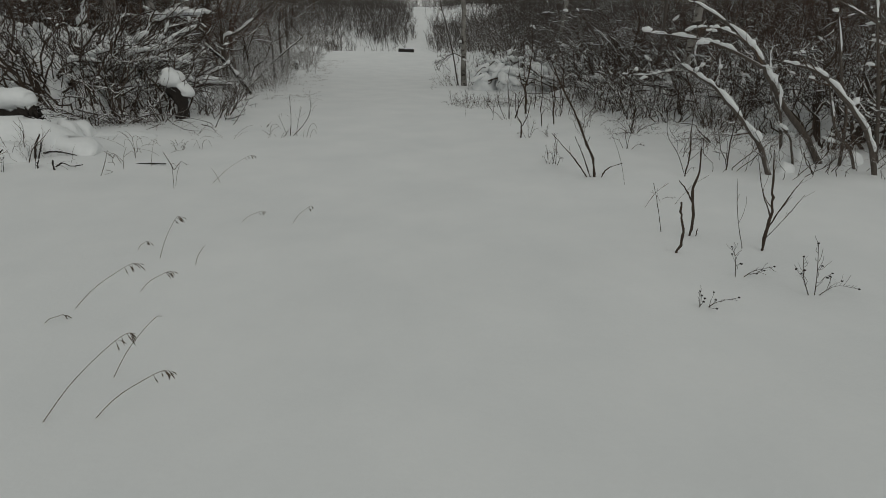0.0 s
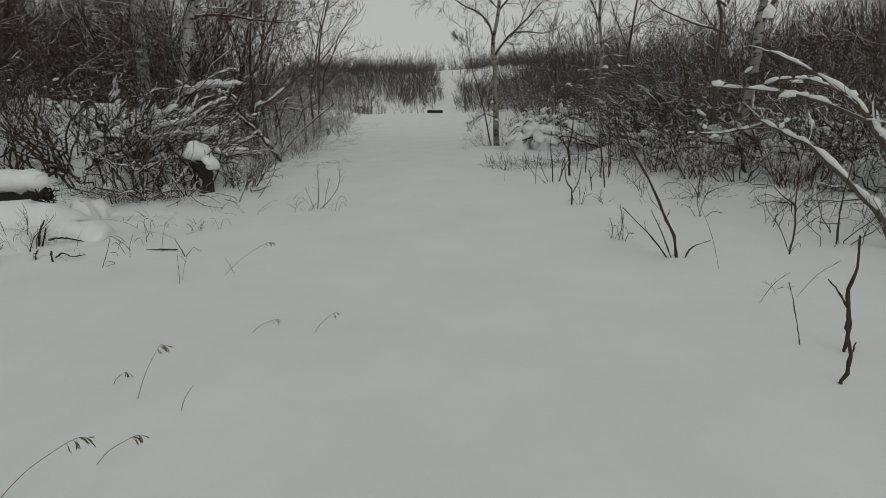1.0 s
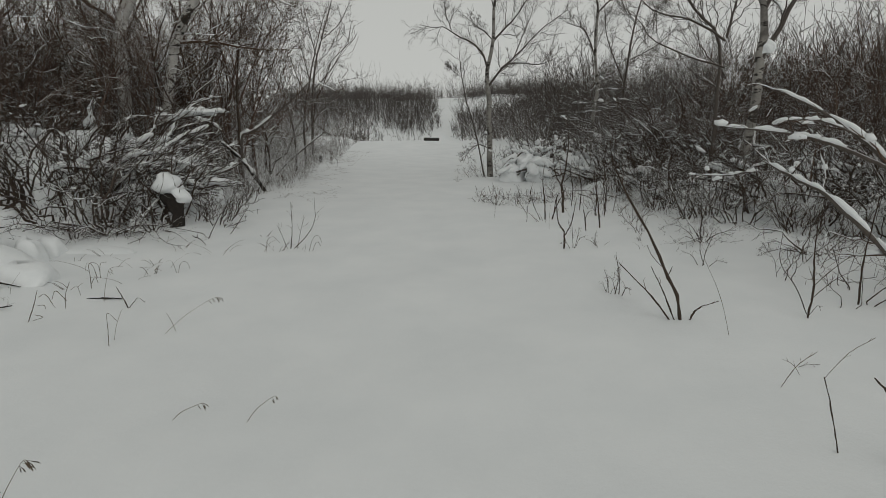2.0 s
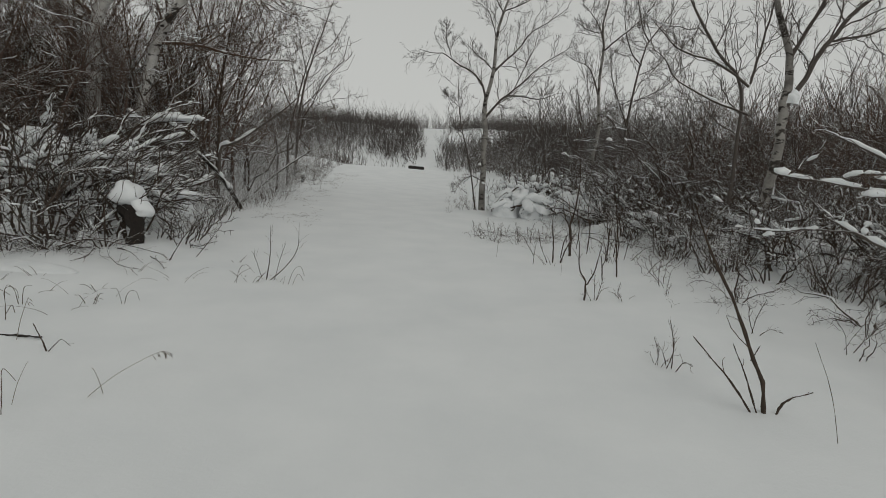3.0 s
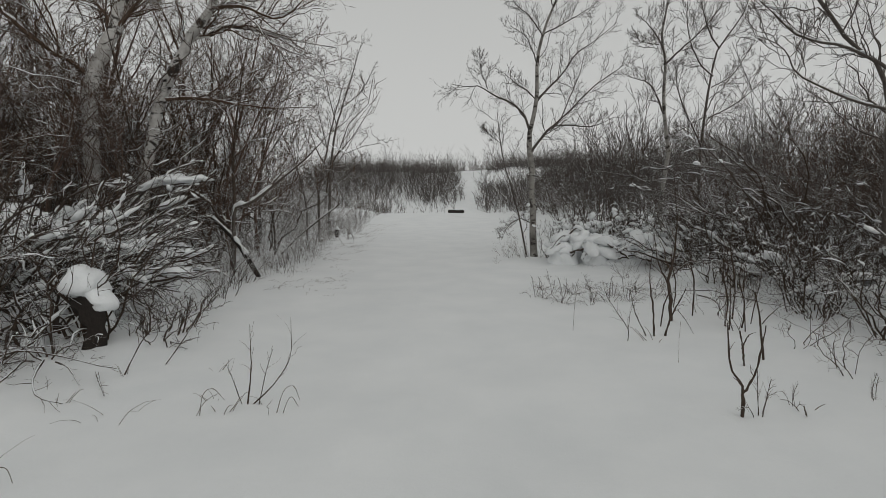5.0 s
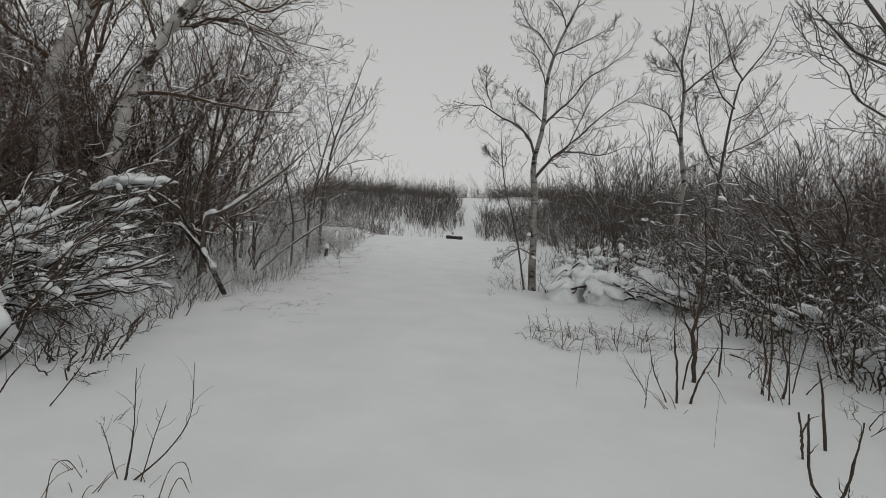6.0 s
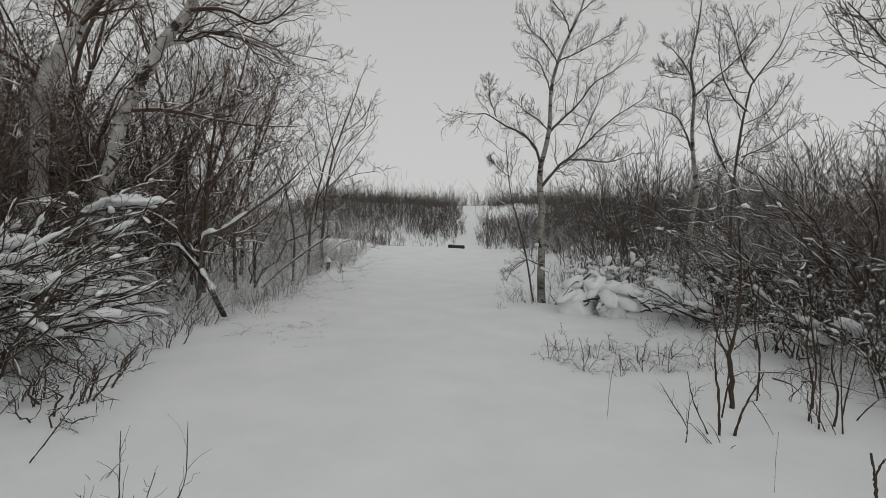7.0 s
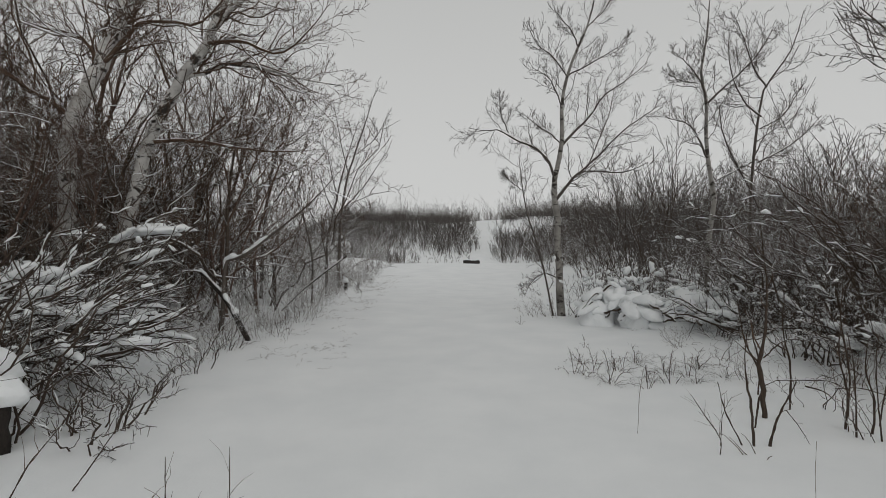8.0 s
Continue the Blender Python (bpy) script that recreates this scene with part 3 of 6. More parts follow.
places += spread_over(rng, 13, 12.0, 20, lambda y: -9.6, -1, 4.5, 0.9) + spread_over(rng, 28, 10.5, 17, lambda y: -8.8, -1, 5.5, 0.5)
scatter(mass, places, rng, (0.75, 1.15))
clumps = [shrub("alder_shrub", 180 + k, 8, 4.4, (0.05, 0), 0.0, (0.6, 1.25), "tall crooked alder shrub dusted with snow behind the bank", group="alder shrubs", thick=0.024, per1=10, per2=6, n0=10, n1=6, n2=3, fine=0.0042, wob=0.27,
                snow_share=0.3, heavy=0.5, width=0.006, foot=0.4, twig_mat=M_TWIG, fan=(0.1, 0.6), clear=0.22) for k in range(2)]
scatter(clumps, [(-8.9, 14.6), (-7.3, 15.6), (-7.9, 17.6), (-9.9, 15.6), (-8.2, 16.6), (-10.6, 13.2), (-7.2, 19.2), (-9.9, 14.0), (-10.2, 14.4), (-11.3, 15.2), (-8.4, 15.4), (-11.8, 13.4), (-10.8, 11.8)], rng, (0.95, 1.35))
backing = [shrub("willow_shrub", 85 + k, 16, 2.9, (0, 0), 0.0, (0.25, 0.8), WILLOW, group="willow thicket", thick=0.0105, per1=7, per2=3, n0=5, n1=3, n2=2, fine=0.0064, wob=0.18,
                 snow_share=0.0, heavy=0.0, foot=0.9, twig_mat=M_RED, fan=(0.05, 0.5), single=False) for k in range(2)]
scatter(backing, spread_over(rng, 34, 11, 24, lambda y: 6.0, 1, 2.6, 0.5), rng, (0.6, 0.78))
scatter([copy_thing(q, Matrix()) for q in backing], spread_over(rng, 50, 10, 24, lambda y: 8.6, 1, 7, 0.55), rng, (0.88, 1.12))
# twigs of these carry the haze-greyed bark
sparse = [shrub("willow_shrub", 90 + k, 14, 4.3, (0, 0), 0.0, (0.25, 0.7), WILLOW, group="willow thicket", thick=0.018, per1=7, per2=3, n0=5, n1=2, n2=2, fine=0.0068, wob=0.2,
                snow_share=0.0, heavy=0.0, foot=0.8, twig_mat=M_HAZED, fan=(0.05, 0.4), single=False) for k in range(3)]
places = spread_over(rng, 58, 21, 50, lambda y: right_edge(y) + 1.1, 1, 13, 0.9)
scatter(sparse, places, rng, (0.75, 1.2))
places = spread_over(rng, 10, 16, 26, lambda y: right_edge(y) + 6, 1, 8, 1.2)
scatter([copy_thing(sparse[2], Matrix())], places, rng, (0.65, 0.85))
places = spread_over(rng, 26, 11.5, 26, lambda y: right_edge(y) + 2.3, 1, 5.5, 0.8)
scatter([copy_thing(sparse[0], Matrix()), copy_thing(sparse[1], Matrix())], places, rng, (0.48, 0.66))
frosted = [shrub("frosted_shrub", 95 + k, 12, 3.0, (0, 0), 0.03, (0.3, 0.8), "bare grey shrub dusted with snow at the trail edge", group="frosted shrubs", thick=0.016, per1=7, per2=3, n0=6, n1=3, n2=2,
                 fine=0.0058, wob=0.2, snow_share=0.4, heavy=0.8, width=0.018, pads=24, pad_size=(0.02, 0.055), foot=0.6, twig_mat=M_FROST, fan=(0.1, 0.55), single=False) for k in range(2)]
places = spread_over(rng, 7, 13.5, 20, lambda y: left_edge(y) - 1.6, -1, 3, 0.8) + spread_over(rng, 16, 24, 52, lambda y: left_edge(y) - 0.5, -1, 6, 0.9) + spread_over(rng, 8, 26, 44, lambda y: right_edge(y) + 0.4, 1, 2.5, 0.9)
places += spread_over(rng, 11, 16.5, 31, lambda y: left_edge(y) - 0.9, -1, 2.2, 0.6)
places = [q for q in places if (q[0] + 5.8) ** 2 + (q[1] - 14.6) ** 2 > 1.0]
scatter(frosted, places, rng, (0.6, 1.05))

# ---- far willow thickets on the hill ----


def thicket(name, seed, count, x0, x1, y0, y1, tall_by, label, clear):
    rng = np.random.default_rng(seed)
    x, y = rng.uniform(x0, x1, count * 3), rng.uniform(y0, y1, count * 3)
    ok = clear(x, y) & (rng.random(len(x)) < 0.72 + 0.28 * np.sin(x * 0.9 + 2 * np.sin(y * 0.31)) * np.sin(y * 0.55 + x * 0.3))
    x, y = x[ok][:count], y[ok][:count]
    p = np.stack([x, y, ground(x, y) - 0.1], 1)
    d = np.stack([rng.normal(0, 0.32, len(x)), rng.normal(0, 0.25, len(x)), np.ones(len(x))], 1)
    h = tall_by * (0.4 + 0.8 * rng.random(len(x)) ** 1.3) * (0.8 + 0.3 * np.sin(x * 0.7 + 1.3 * np.sin(x * 0.23 + y * 0.1)) * np.sin(y * 0.6 + x * 0.2)) * (1 + rng.uniform(0.2, 0.8, len(x)) * (rng.random(len(x)) < 0.13))
    r = rng.uniform(0.014, 0.03, len(x))
    main = grow(rng, p, d, h, r, r * 0.3, 3, 0.07)
    side = sprout(rng, main, 4, 0.1, 0.97, 0.55, (0.3, 1.0), 2, 0.1, (0, 0, 0.15), thin=0.55, rmin=0.015)
    # haze comes from the painted bark colour, not from the air
    ob = new(name, mesh_of(name, tube_arrays([main, side], 3), M_HAZED))
    return tagged(ob, label, "thicket", kind="stuff")


FAR = "dense leafless willow thicket on the far snowy slope"
lane_half = lambda y: np.interp(y, [50, 60, 75, 90, 112], [3.0, 2.4, 1.3, 2.2, 4.4])
off_lane = lambda x, y: np.abs(x - lane(y) + 0.6 * np.sin(y * 0.55) + 0.4 * np.sin(y * 1.7 + x)) > lane_half(y)
foot_line = lambda x: 64 + 9 * smooth(-2, -7, x) + 2.2 * np.sin(x * 0.35) + 1.3 * np.sin(x * 0.93 + 1) + 0.8 * np.sin(x * 2.3)
bald = lambda x, y: (np.abs(y - 91 - 0.3 * (x - 2) - 1.0 * np.sin(x * 0.8)) < 7.5 - 0.5 * np.abs(x - 2.5)) & (x > -2.5) & (x < 9.5)
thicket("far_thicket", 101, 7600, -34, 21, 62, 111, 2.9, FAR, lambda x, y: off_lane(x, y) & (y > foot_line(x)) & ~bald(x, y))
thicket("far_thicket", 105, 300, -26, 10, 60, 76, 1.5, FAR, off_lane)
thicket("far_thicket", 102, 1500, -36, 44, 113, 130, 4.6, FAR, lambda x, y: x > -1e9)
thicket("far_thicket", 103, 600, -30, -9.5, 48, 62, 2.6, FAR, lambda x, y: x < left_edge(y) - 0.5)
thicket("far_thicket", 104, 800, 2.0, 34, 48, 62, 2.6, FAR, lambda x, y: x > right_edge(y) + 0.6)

# ---- trees ----


def tree(name, at, trunk, limbs, label, seed, bark, twig_mat, reach=0.5, per1=7, per2=6, per3=3, snowy=0.25, n=22, group="", crown_from=0.45, bend=(0, 0, 0.07), depth=0.5, width=0.007, fine=0.003, most=1.25):
    """A tree by a few guide points: trunk and limbs as (x, z, radius) beside the foot. Side branches sweep upwards and end in short spurs."""
    rng = np.random.default_rng(seed)
    root = thing(name, lift(*at, 0.1), label, "tree", group)
    t = guided([(x, 0.12 * np.sin(z * 1.3 + seed), z, r) for x, z, r in trunk], n)
    t[0][:, 1:] += rng.normal(0, 0.22, t[0][:, 1:].shape) * t[1][:, 1:, None]
    part("trunk", tube_arrays([t], 12), bark, root)
    arms = []
    for limb in limbs:
        swing = rng.uniform(-depth, depth)
        y0 = 0.12 * np.sin(limb[0][1] * 1.3 + seed)
        far = len(limb) - 1
        b = guided([(x, y0 + swing * k / far * (1 + 0.3 * rng.normal()), z, r) for k, (x, z, r) in enumerate(limb)], 14)
        b[0][:, 1:] += rng.normal(0, 0.35, b[0][:, 1:].shape) * np.maximum(b[1][:, 1:, None], 0.016)
        part("limb", tube_arrays([b], 7), bark if limb[0][2] > 0.045 else twig_mat, root)
        arms.append(b)
    P = np.concatenate([a[0] for a in arms])
    R = np.concatenate([a[1] for a in arms])
    b1 = sprout(rng, (P, R), per1, 0.1, 0.98, reach, (0.45, 1.15), 8, 0.17, bend, rmin=fine * 1.5, thin=0.45, most=most)
    c1 = sprout(rng, t, per1 + 3, crown_from, 0.99, reach * 0.33, (0.5, 1.0), 8, 0.15, bend, rmin=fine * 1.5, thin=0.2, most=most)
    both = (np.concatenate([b1[0], c1[0]]), np.concatenate([b1[1], c1[1]]))
    b2 = sprout(rng, both, per2, 0.1, 0.97, 0.5, (0.45, 1.15), 5, 0.2, bend, rmin=fine * 1.15, thin=0.55)
    b3 = sprout(rng, b2, per3, 0.2, 0.95, 0.5, (0.4, 1.0), 3, 0.2, (0, 0, 0.12), rmin=fine, least=0.08)
    each("branch", both, 4, twig_mat, root)
    part("twig_spray", tube_arrays([b2, b3], 3), twig_mat, root, kind="stuff")
    ridges = [snow_lines(rng, (P, R), 0.6, width * 1.2, 7, span=(0.1, 0.3)), snow_lines(rng, (P, R), 0.5, width * 1.2, 7, span=(0.08, 0.2)), snow_lines(rng, both, snowy, width), snow_lines(rng, b2, snowy * 0.3, width * 0.6, 5)]
    ridges = [q for q in ridges if len(q[0])]
    part("snow_load", tube_arrays(ridges, 5, 0.7), M_SNOW, root, "thin ridges of snow on the branches", kind="stuff")
    return root


def tapered(points, r0, r1):
    """Guide points (x, z) with a radius that runs from r0 to r1."""
    last = len(points) - 1
    return [(x, z, r0 + (r1 - r0) * k / last) for k, (x, z) in enumerate(points)]


birch = tree("birch_tree", (0.6, 18.7), [(0.04, 0, 0.105), (0.02, 1.15, 0.088), (-0.01, 2.27, 0.08), (-0.03, 2.94, 0.078), (-0.05, 3.47, 0.062), (0.04, 3.91, 0.057), (0.14, 4.51, 0.05), (0.14, 5.26, 0.043), (0.31, 6.0, 0.037),
                                 (0.58, 6.73, 0.03), (0.88, 7.4, 0.022), (1.05, 8.3, 0.014), (1.15, 9.1, 0.005)],
     [tapered([(-0.05, 3.45), (-0.21, 3.93), (-0.5, 4.24), (-1.02, 4.49), (-1.39, 4.75), (-1.77, 4.75), (-2.19, 4.85)], 0.036, 0.005),
      tapered([(-1.17, 4.61), (-1.35, 5.11), (-1.38, 5.57)], 0.012, 0.005),
      tapered([(0.1, 4.29), (-0.13, 4.52), (-0.46, 4.73), (-0.79, 5.01)], 0.018, 0.005),
      tapered([(-0.03, 2.94), (0.25, 3.31), (0.55, 3.59), (1.02, 3.61), (1.59, 3.55), (2.1, 3.75)], 0.044, 0.006),
      tapered([(0.12, 4.25), (0.46, 4.61), (0.83, 5.0), (1.2, 5.5), (1.71, 5.84), (2.22, 6.25)], 0.034, 0.006),
      tapered([(0.5, 3.55), (1.03, 4.02), (1.62, 4.59), (2.05, 4.86), (2.34, 5.07)], 0.026, 0.005),
      tapered([(0.73, 3.72), (1.04, 4.43), (1.27, 4.98), (1.35, 5.34)], 0.016, 0.005),
      tapered([(0.14, 5.2), (-0.03, 5.76), (-0.17, 6.1), (-0.54, 6.35)], 0.018, 0.005),
      tapered([(0.3, 5.95), (-0.02, 6.47), (-0.38, 6.8), (-0.61, 7.23)], 0.018, 0.005),
      tapered([(0.33, 6.02), (0.78, 6.19), (1.22, 6.39), (1.73, 6.69)], 0.02, 0.005),
      tapered([(0.58, 6.73), (0.44, 7.12), (0.22, 7.39), (0.01, 7.67)], 0.018, 0.005),
      tapered([(0.8, 7.2), (1.3, 7.7), (1.6, 8.4)], 0.016, 0.005),
      tapered([(-0.12, -0.1), (-0.35, 1.08), (-0.64, 2.21), (-0.79, 2.74), (-0.86, 3.27), (-0.94, 3.96)], 0.026, 0.006),
      tapered([(-0.84, 3.2), (-1.12, 3.4), (-1.3, 3.59)], 0.01, 0.004),
      tapered([(0.0, 1.0), (-0.34, 1.13), (-0.65, 0.93), (-0.84, 0.56)], 0.018, 0.005)],
     "slender leafless birch with pale bark beside the trail", 5, M_ASPEN, M_GREY, per1=14, per2=8, per3=2)
trunk_of_birch = next(c for c in birch.children if c.name.startswith("trunk"))
for k, (x, z, w) in enumerate([(-0.11, 1.5, 0.05), (-0.2, 1.14, 0.045)]):
    poly_part("snow_cap", lump_arrays(np.random.default_rng(80 + k), (w, w * 0.9, w * 1.1), 0.2, 7, 12), M_SNOW, trunk_of_birch, "lump of snow stuck to the trunk", at=(x, -0.06, z))

tree("young_aspen", (3.54, 17.1), [(-0.02, 0, 0.062), (-0.03, 1.2, 0.052), (0.02, 2.1, 0.05), (0.05, 2.7, 0.047), (-0.05, 3.35, 0.042), (-0.05, 3.9, 0.038), (0.01, 4.65, 0.034), (-0.07, 5.2, 0.026), (0.05, 5.95, 0.02), (0.08, 6.6, 0.013), (0.1, 7.3, 0.005)],
     [tapered([(-0.05, 3.4), (-0.22, 3.8), (-0.37, 4.07), (-0.59, 4.2), (-0.9, 4.3)], 0.024, 0.005),
      tapered([(0.02, 4.6), (0.36, 4.92), (0.73, 5.25), (1.11, 5.68), (1.36, 6.12)], 0.024, 0.005),
      tapered([(0.8, -0.1), (0.82, 1.4), (0.86, 2.85), (0.97, 3.75), (1.05, 4.26), (1.21, 4.9), (1.52, 5.33), (1.77, 5.76), (2.03, 6.5)], 0.04, 0.006),
      tapered([(1.21, 4.88), (0.98, 5.3), (0.81, 5.96), (0.64, 6.5)], 0.02, 0.005),
      tapered([(1.05, 4.26), (0.78, 4.53), (0.61, 5.0), (0.49, 5.46), (0.45, 6.2)], 0.02, 0.005),
      tapered([(0.91, 3.3), (1.3, 3.48), (1.79, 3.78), (2.28, 4.26)], 0.018, 0.005),
      tapered([(0.95, 2.3), (0.68, 2.86), (0.27, 3.78), (0.1, 4.44)], 0.022, 0.008),
      tapered([(0.01, 4.62), (-0.1, 5.04), (-0.37, 5.45), (-0.68, 5.73)], 0.02, 0.005),
      tapered([(0.88, 3.36), (0.44, 3.12), (0.07, 2.94)], 0.014, 0.008),
      tapered([(-0.14, 5.05), (-0.44, 5.12), (-0.75, 5.31)], 0.012, 0.005),
      tapered([(1.0, 4.0), (1.5, 4.3), (1.9, 4.9)], 0.014, 0.005)],
     "thin leafless young aspen among the shrubs", 7, M_ASPEN, M_GREY, per1=14, per2=8, per3=2)

tree("forked_aspen", (4.95, 11.4), [(-0.05, 0, 0.085), (0.04, 1.7, 0.075), (0.07, 2.5, 0.07), (0.12, 3.2, 0.055), (-0.27, 4.3, 0.042), (-0.4, 5.6, 0.03), (-0.3, 7.0, 0.01)],
     [[(0.07, 2.4, 0.045), (0.64, 3.5, 0.036), (1.15, 4.15, 0.031), (2.2, 5.0, 0.012)],
      [(0.7, 3.55, 0.023), (1.4, 3.7, 0.016), (2.1, 4.1, 0.006)],
      [(0.1, 3.2, 0.031), (0.6, 4.4, 0.023), (0.8, 5.8, 0.009)],
      [(-0.52, -0.05, 0.035), (-0.52, 1.74, 0.031), (-0.53, 2.8, 0.027), (-0.95, 3.3, 0.023), (-1.33, 3.76, 0.022), (-1.65, 4.5, 0.009)],
      [(-0.53, 2.75, 0.023), (-1.1, 3.05, 0.017), (-1.86, 3.2, 0.011), (-2.4, 3.6, 0.005)],
      [(-0.5, 2.8, 0.023), (-0.3, 3.6, 0.017), (-0.2, 4.6, 0.008)],
      [(-0.53, 2.3, 0.02), (-1.2, 2.5, 0.014), (-1.9, 2.75, 0.01), (-2.15, 2.96, 0.007), (-2.35, 3.2, 0.004)]],
     "pale forked aspen with snow held in its crotch", 9, M_ASPEN, M_GREY, per1=12, per2=7, per3=3, fine=0.003)

aspen = next(c for c in scene.objects["forked_aspen"].children if c.name.startswith("trunk"))
poly_part("snow_cap", lump_arrays(np.random.default_rng(8), (0.12, 0.1, 0.17), 0.15, 8, 14), M_SNOW, aspen, "lump of snow held in the fork", at=(0.17, -0.03, 2.58))

tree("leaning_birch", (-8.25, 13.65), [(-0.1, 0, 0.15), (0.19, 2.06, 0.135), (0.44, 3.46, 0.125), (0.82, 4.19, 0.12), (1.26, 5.27, 0.105), (1.6, 6.4, 0.08), (1.9, 8.2, 0.05)],
     [[(1.3, 5.3, 0.09), (1.2, 6.2, 0.07), (0.9, 7.5, 0.03)], [(0.9, 4.3, 0.04), (1.8, 4.9, 0.03), (2.8, 4.8, 0.02), (3.6, 5.2, 0.006)],
      [(0.5, 3.4, 0.04), (-0.3, 4.3, 0.03), (-0.9, 5.4, 0.01)], [(1.5, 6.0, 0.05), (2.3, 6.6, 0.035), (3.2, 6.8, 0.01)],
      [(0.3, 2.6, 0.035), (-0.3, 3.5, 0.022), (-0.6, 4.2, 0.012), (-0.95, 4.7, 0.005)], [(0.9, 4.4, 0.04), (0.4, 4.9, 0.025), (-0.3, 5.1, 0.014), (-0.95, 5.4, 0.005)],
      [(1.3, 5.3, 0.04), (1.5, 5.0, 0.025), (1.9, 5.0, 0.012), (2.4, 5.3, 0.005)]],
     "thick leaning birch with peeling white bark and black scars", 13, M_BIRCH, M_TWIG, reach=0.6, per1=15, per2=9, per3=4, bend=(0.02, -0.02, 0.02), depth=1.5, most=2.2)

tree("leaning_birch", (-7.68, 14.2), [(0.0, 0, 0.125), (0.55, 2.84, 0.105), (0.95, 3.71, 0.10), (1.39, 4.28, 0.09), (1.93, 4.92, 0.075), (2.32, 5.86, 0.06), (2.6, 7.4, 0.03)],
     [[(1.4, 4.3, 0.05), (2.0, 4.62, 0.04), (2.64, 4.62, 0.03), (3.35, 4.42, 0.018), (4.1, 4.3, 0.006)],
      [(0.8, 3.3, 0.04), (1.5, 3.32, 0.032), (2.4, 3.2, 0.02), (3.3, 3.3, 0.008)],
      [(1.95, 4.95, 0.05), (2.7, 5.5, 0.035), (3.5, 5.4, 0.02), (4.3, 5.7, 0.006)],
      [(2.2, 5.6, 0.04), (3.0, 6.4, 0.03), (4.0, 6.9, 0.01)],
      [(1.9, 4.9, 0.04), (2.6, 4.85, 0.028), (3.3, 4.6, 0.018), (3.85, 4.9, 0.01), (4.25, 5.3, 0.004)],
      [(2.0, 5.0, 0.04), (2.6, 5.6, 0.03), (3.3, 5.9, 0.018), (3.9, 6.2, 0.006)]],
     "slanting white birch with snow on its long side limbs", 17, M_BIRCH, M_TWIG, reach=0.6, per1=15, per2=9, per3=4, bend=(0.02, -0.02, 0.02), depth=1.5, most=2.2)

ALDER = [(0, 0, 0.06), (0.1, 1.3, 0.055), (0.25, 2.6, 0.04), (0.5, 4.0, 0.022), (0.7, 5.2, 0.006)]
ALDER_LIMBS = [[(0.1, 1.1, 0.035), (0.55, 1.45, 0.03), (1.1, 1.7, 0.022), (1.8, 2.35, 0.008)], [(0.05, 0.4, 0.03), (0.5, 1.8, 0.024), (1.2, 3.2, 0.014), (1.7, 4.4, 0.005)],
      [(0.2, 2.2, 0.03), (0.9, 3.3, 0.02), (1.6, 3.9, 0.012), (2.5, 4.3, 0.004)], [(0, 0.3, 0.03), (-0.4, 1.8, 0.022), (-0.6, 3.2, 0.012), (-0.5, 4.4, 0.004)],
      [(0.3, 2.9, 0.022), (0.2, 4.2, 0.014), (0.0, 5.2, 0.005)]]
for k, (x, y, s, side) in enumerate([(-6.3, 15.3, 1.0, 1), (-7.2, 15.7, 0.95, -1), (-7.9, 16.8, 1.1, 1), (-9.3, 12.0, 1.1, -1), (-8.3, 12.9, 0.72, 1), (-7.3, 13.5, 0.75, -1)]):
    grown = lambda pts: [(q[0] * s * side, q[1] * s, q[2] * 0.68) for q in pts]
    tree("alder_tree", (x, y), grown(ALDER), [grown(q) for q in ALDER_LIMBS], "reddish brown many-branched alder leaning over the bank", 19 + k, M_STEM, M_RED, reach=0.62, per1=12, per2=8, per3=3, depth=1.4, group="alders on the bank", bend=(0, 0, 0.03), most=1.8)

SLIM = [[(0.1, 2.8, 0.03), (-0.6, 3.9, 0.022), (-1.2, 5.4, 0.006)], [(0.2, 3.4, 0.03), (1.1, 4.4, 0.02), (2.0, 5.8, 0.006)], [(0.5, 4.8, 0.025), (0.3, 6.2, 0.016), (0.1, 7.6, 0.005)],
        [(0.05, 2.0, 0.025), (0.9, 3.0, 0.018), (1.6, 3.6, 0.006)], [(0.8, 5.6, 0.02), (1.6, 6.3, 0.014), (2.1, 7.2, 0.005)]]
SLIM_TRUNK = [(0, 0, 0.07), (0.05, 2.6, 0.055), (0.5, 4.8, 0.04), (1.1, 6.6, 0.025), (1.7, 8.4, 0.006)]
for k, (x, y, s, side) in enumerate([(-7.6, 26.5, 1.0, 1), (-8.0, 20.5, 0.8, 1), (-9.6, 23.0, 1.0, -1), (-10.5, 17.0, 1.0, 1), (-12.0, 14.5, 1.05, 1), (-7.0, 18.2, 0.62, 1), (-7.0, 23.4, 0.75, 1), (-6.6, 21.0, 0.55, -1), (-9.4, 15.6, 0.95, 1), (-8.6, 18.4, 0.9, -1), (-10.8, 13.2, 0.95, 1), (-7.1, 16.9, 0.75, 1)]):
    size = lambda pts: [(q[0] * s * side, q[1] * s, q[2] * s) for q in pts]
    tree("slim_tree", (x, y), size(SLIM_TRUNK), [size(q) for q in SLIM], "slim leafless tree with upswept twigs behind the bank", 23 + k, M_RED if k in (2, 3, 4, 5, 8, 9, 10, 11) else M_GREY, M_RED if k in (2, 3, 4, 5, 8, 9, 10, 11) else M_GREY,
         reach=0.5, per1=10, per2=5, per3=2, depth=1.0, group="slim trees", fine=0.0044)

# ---- single things along the trail ----


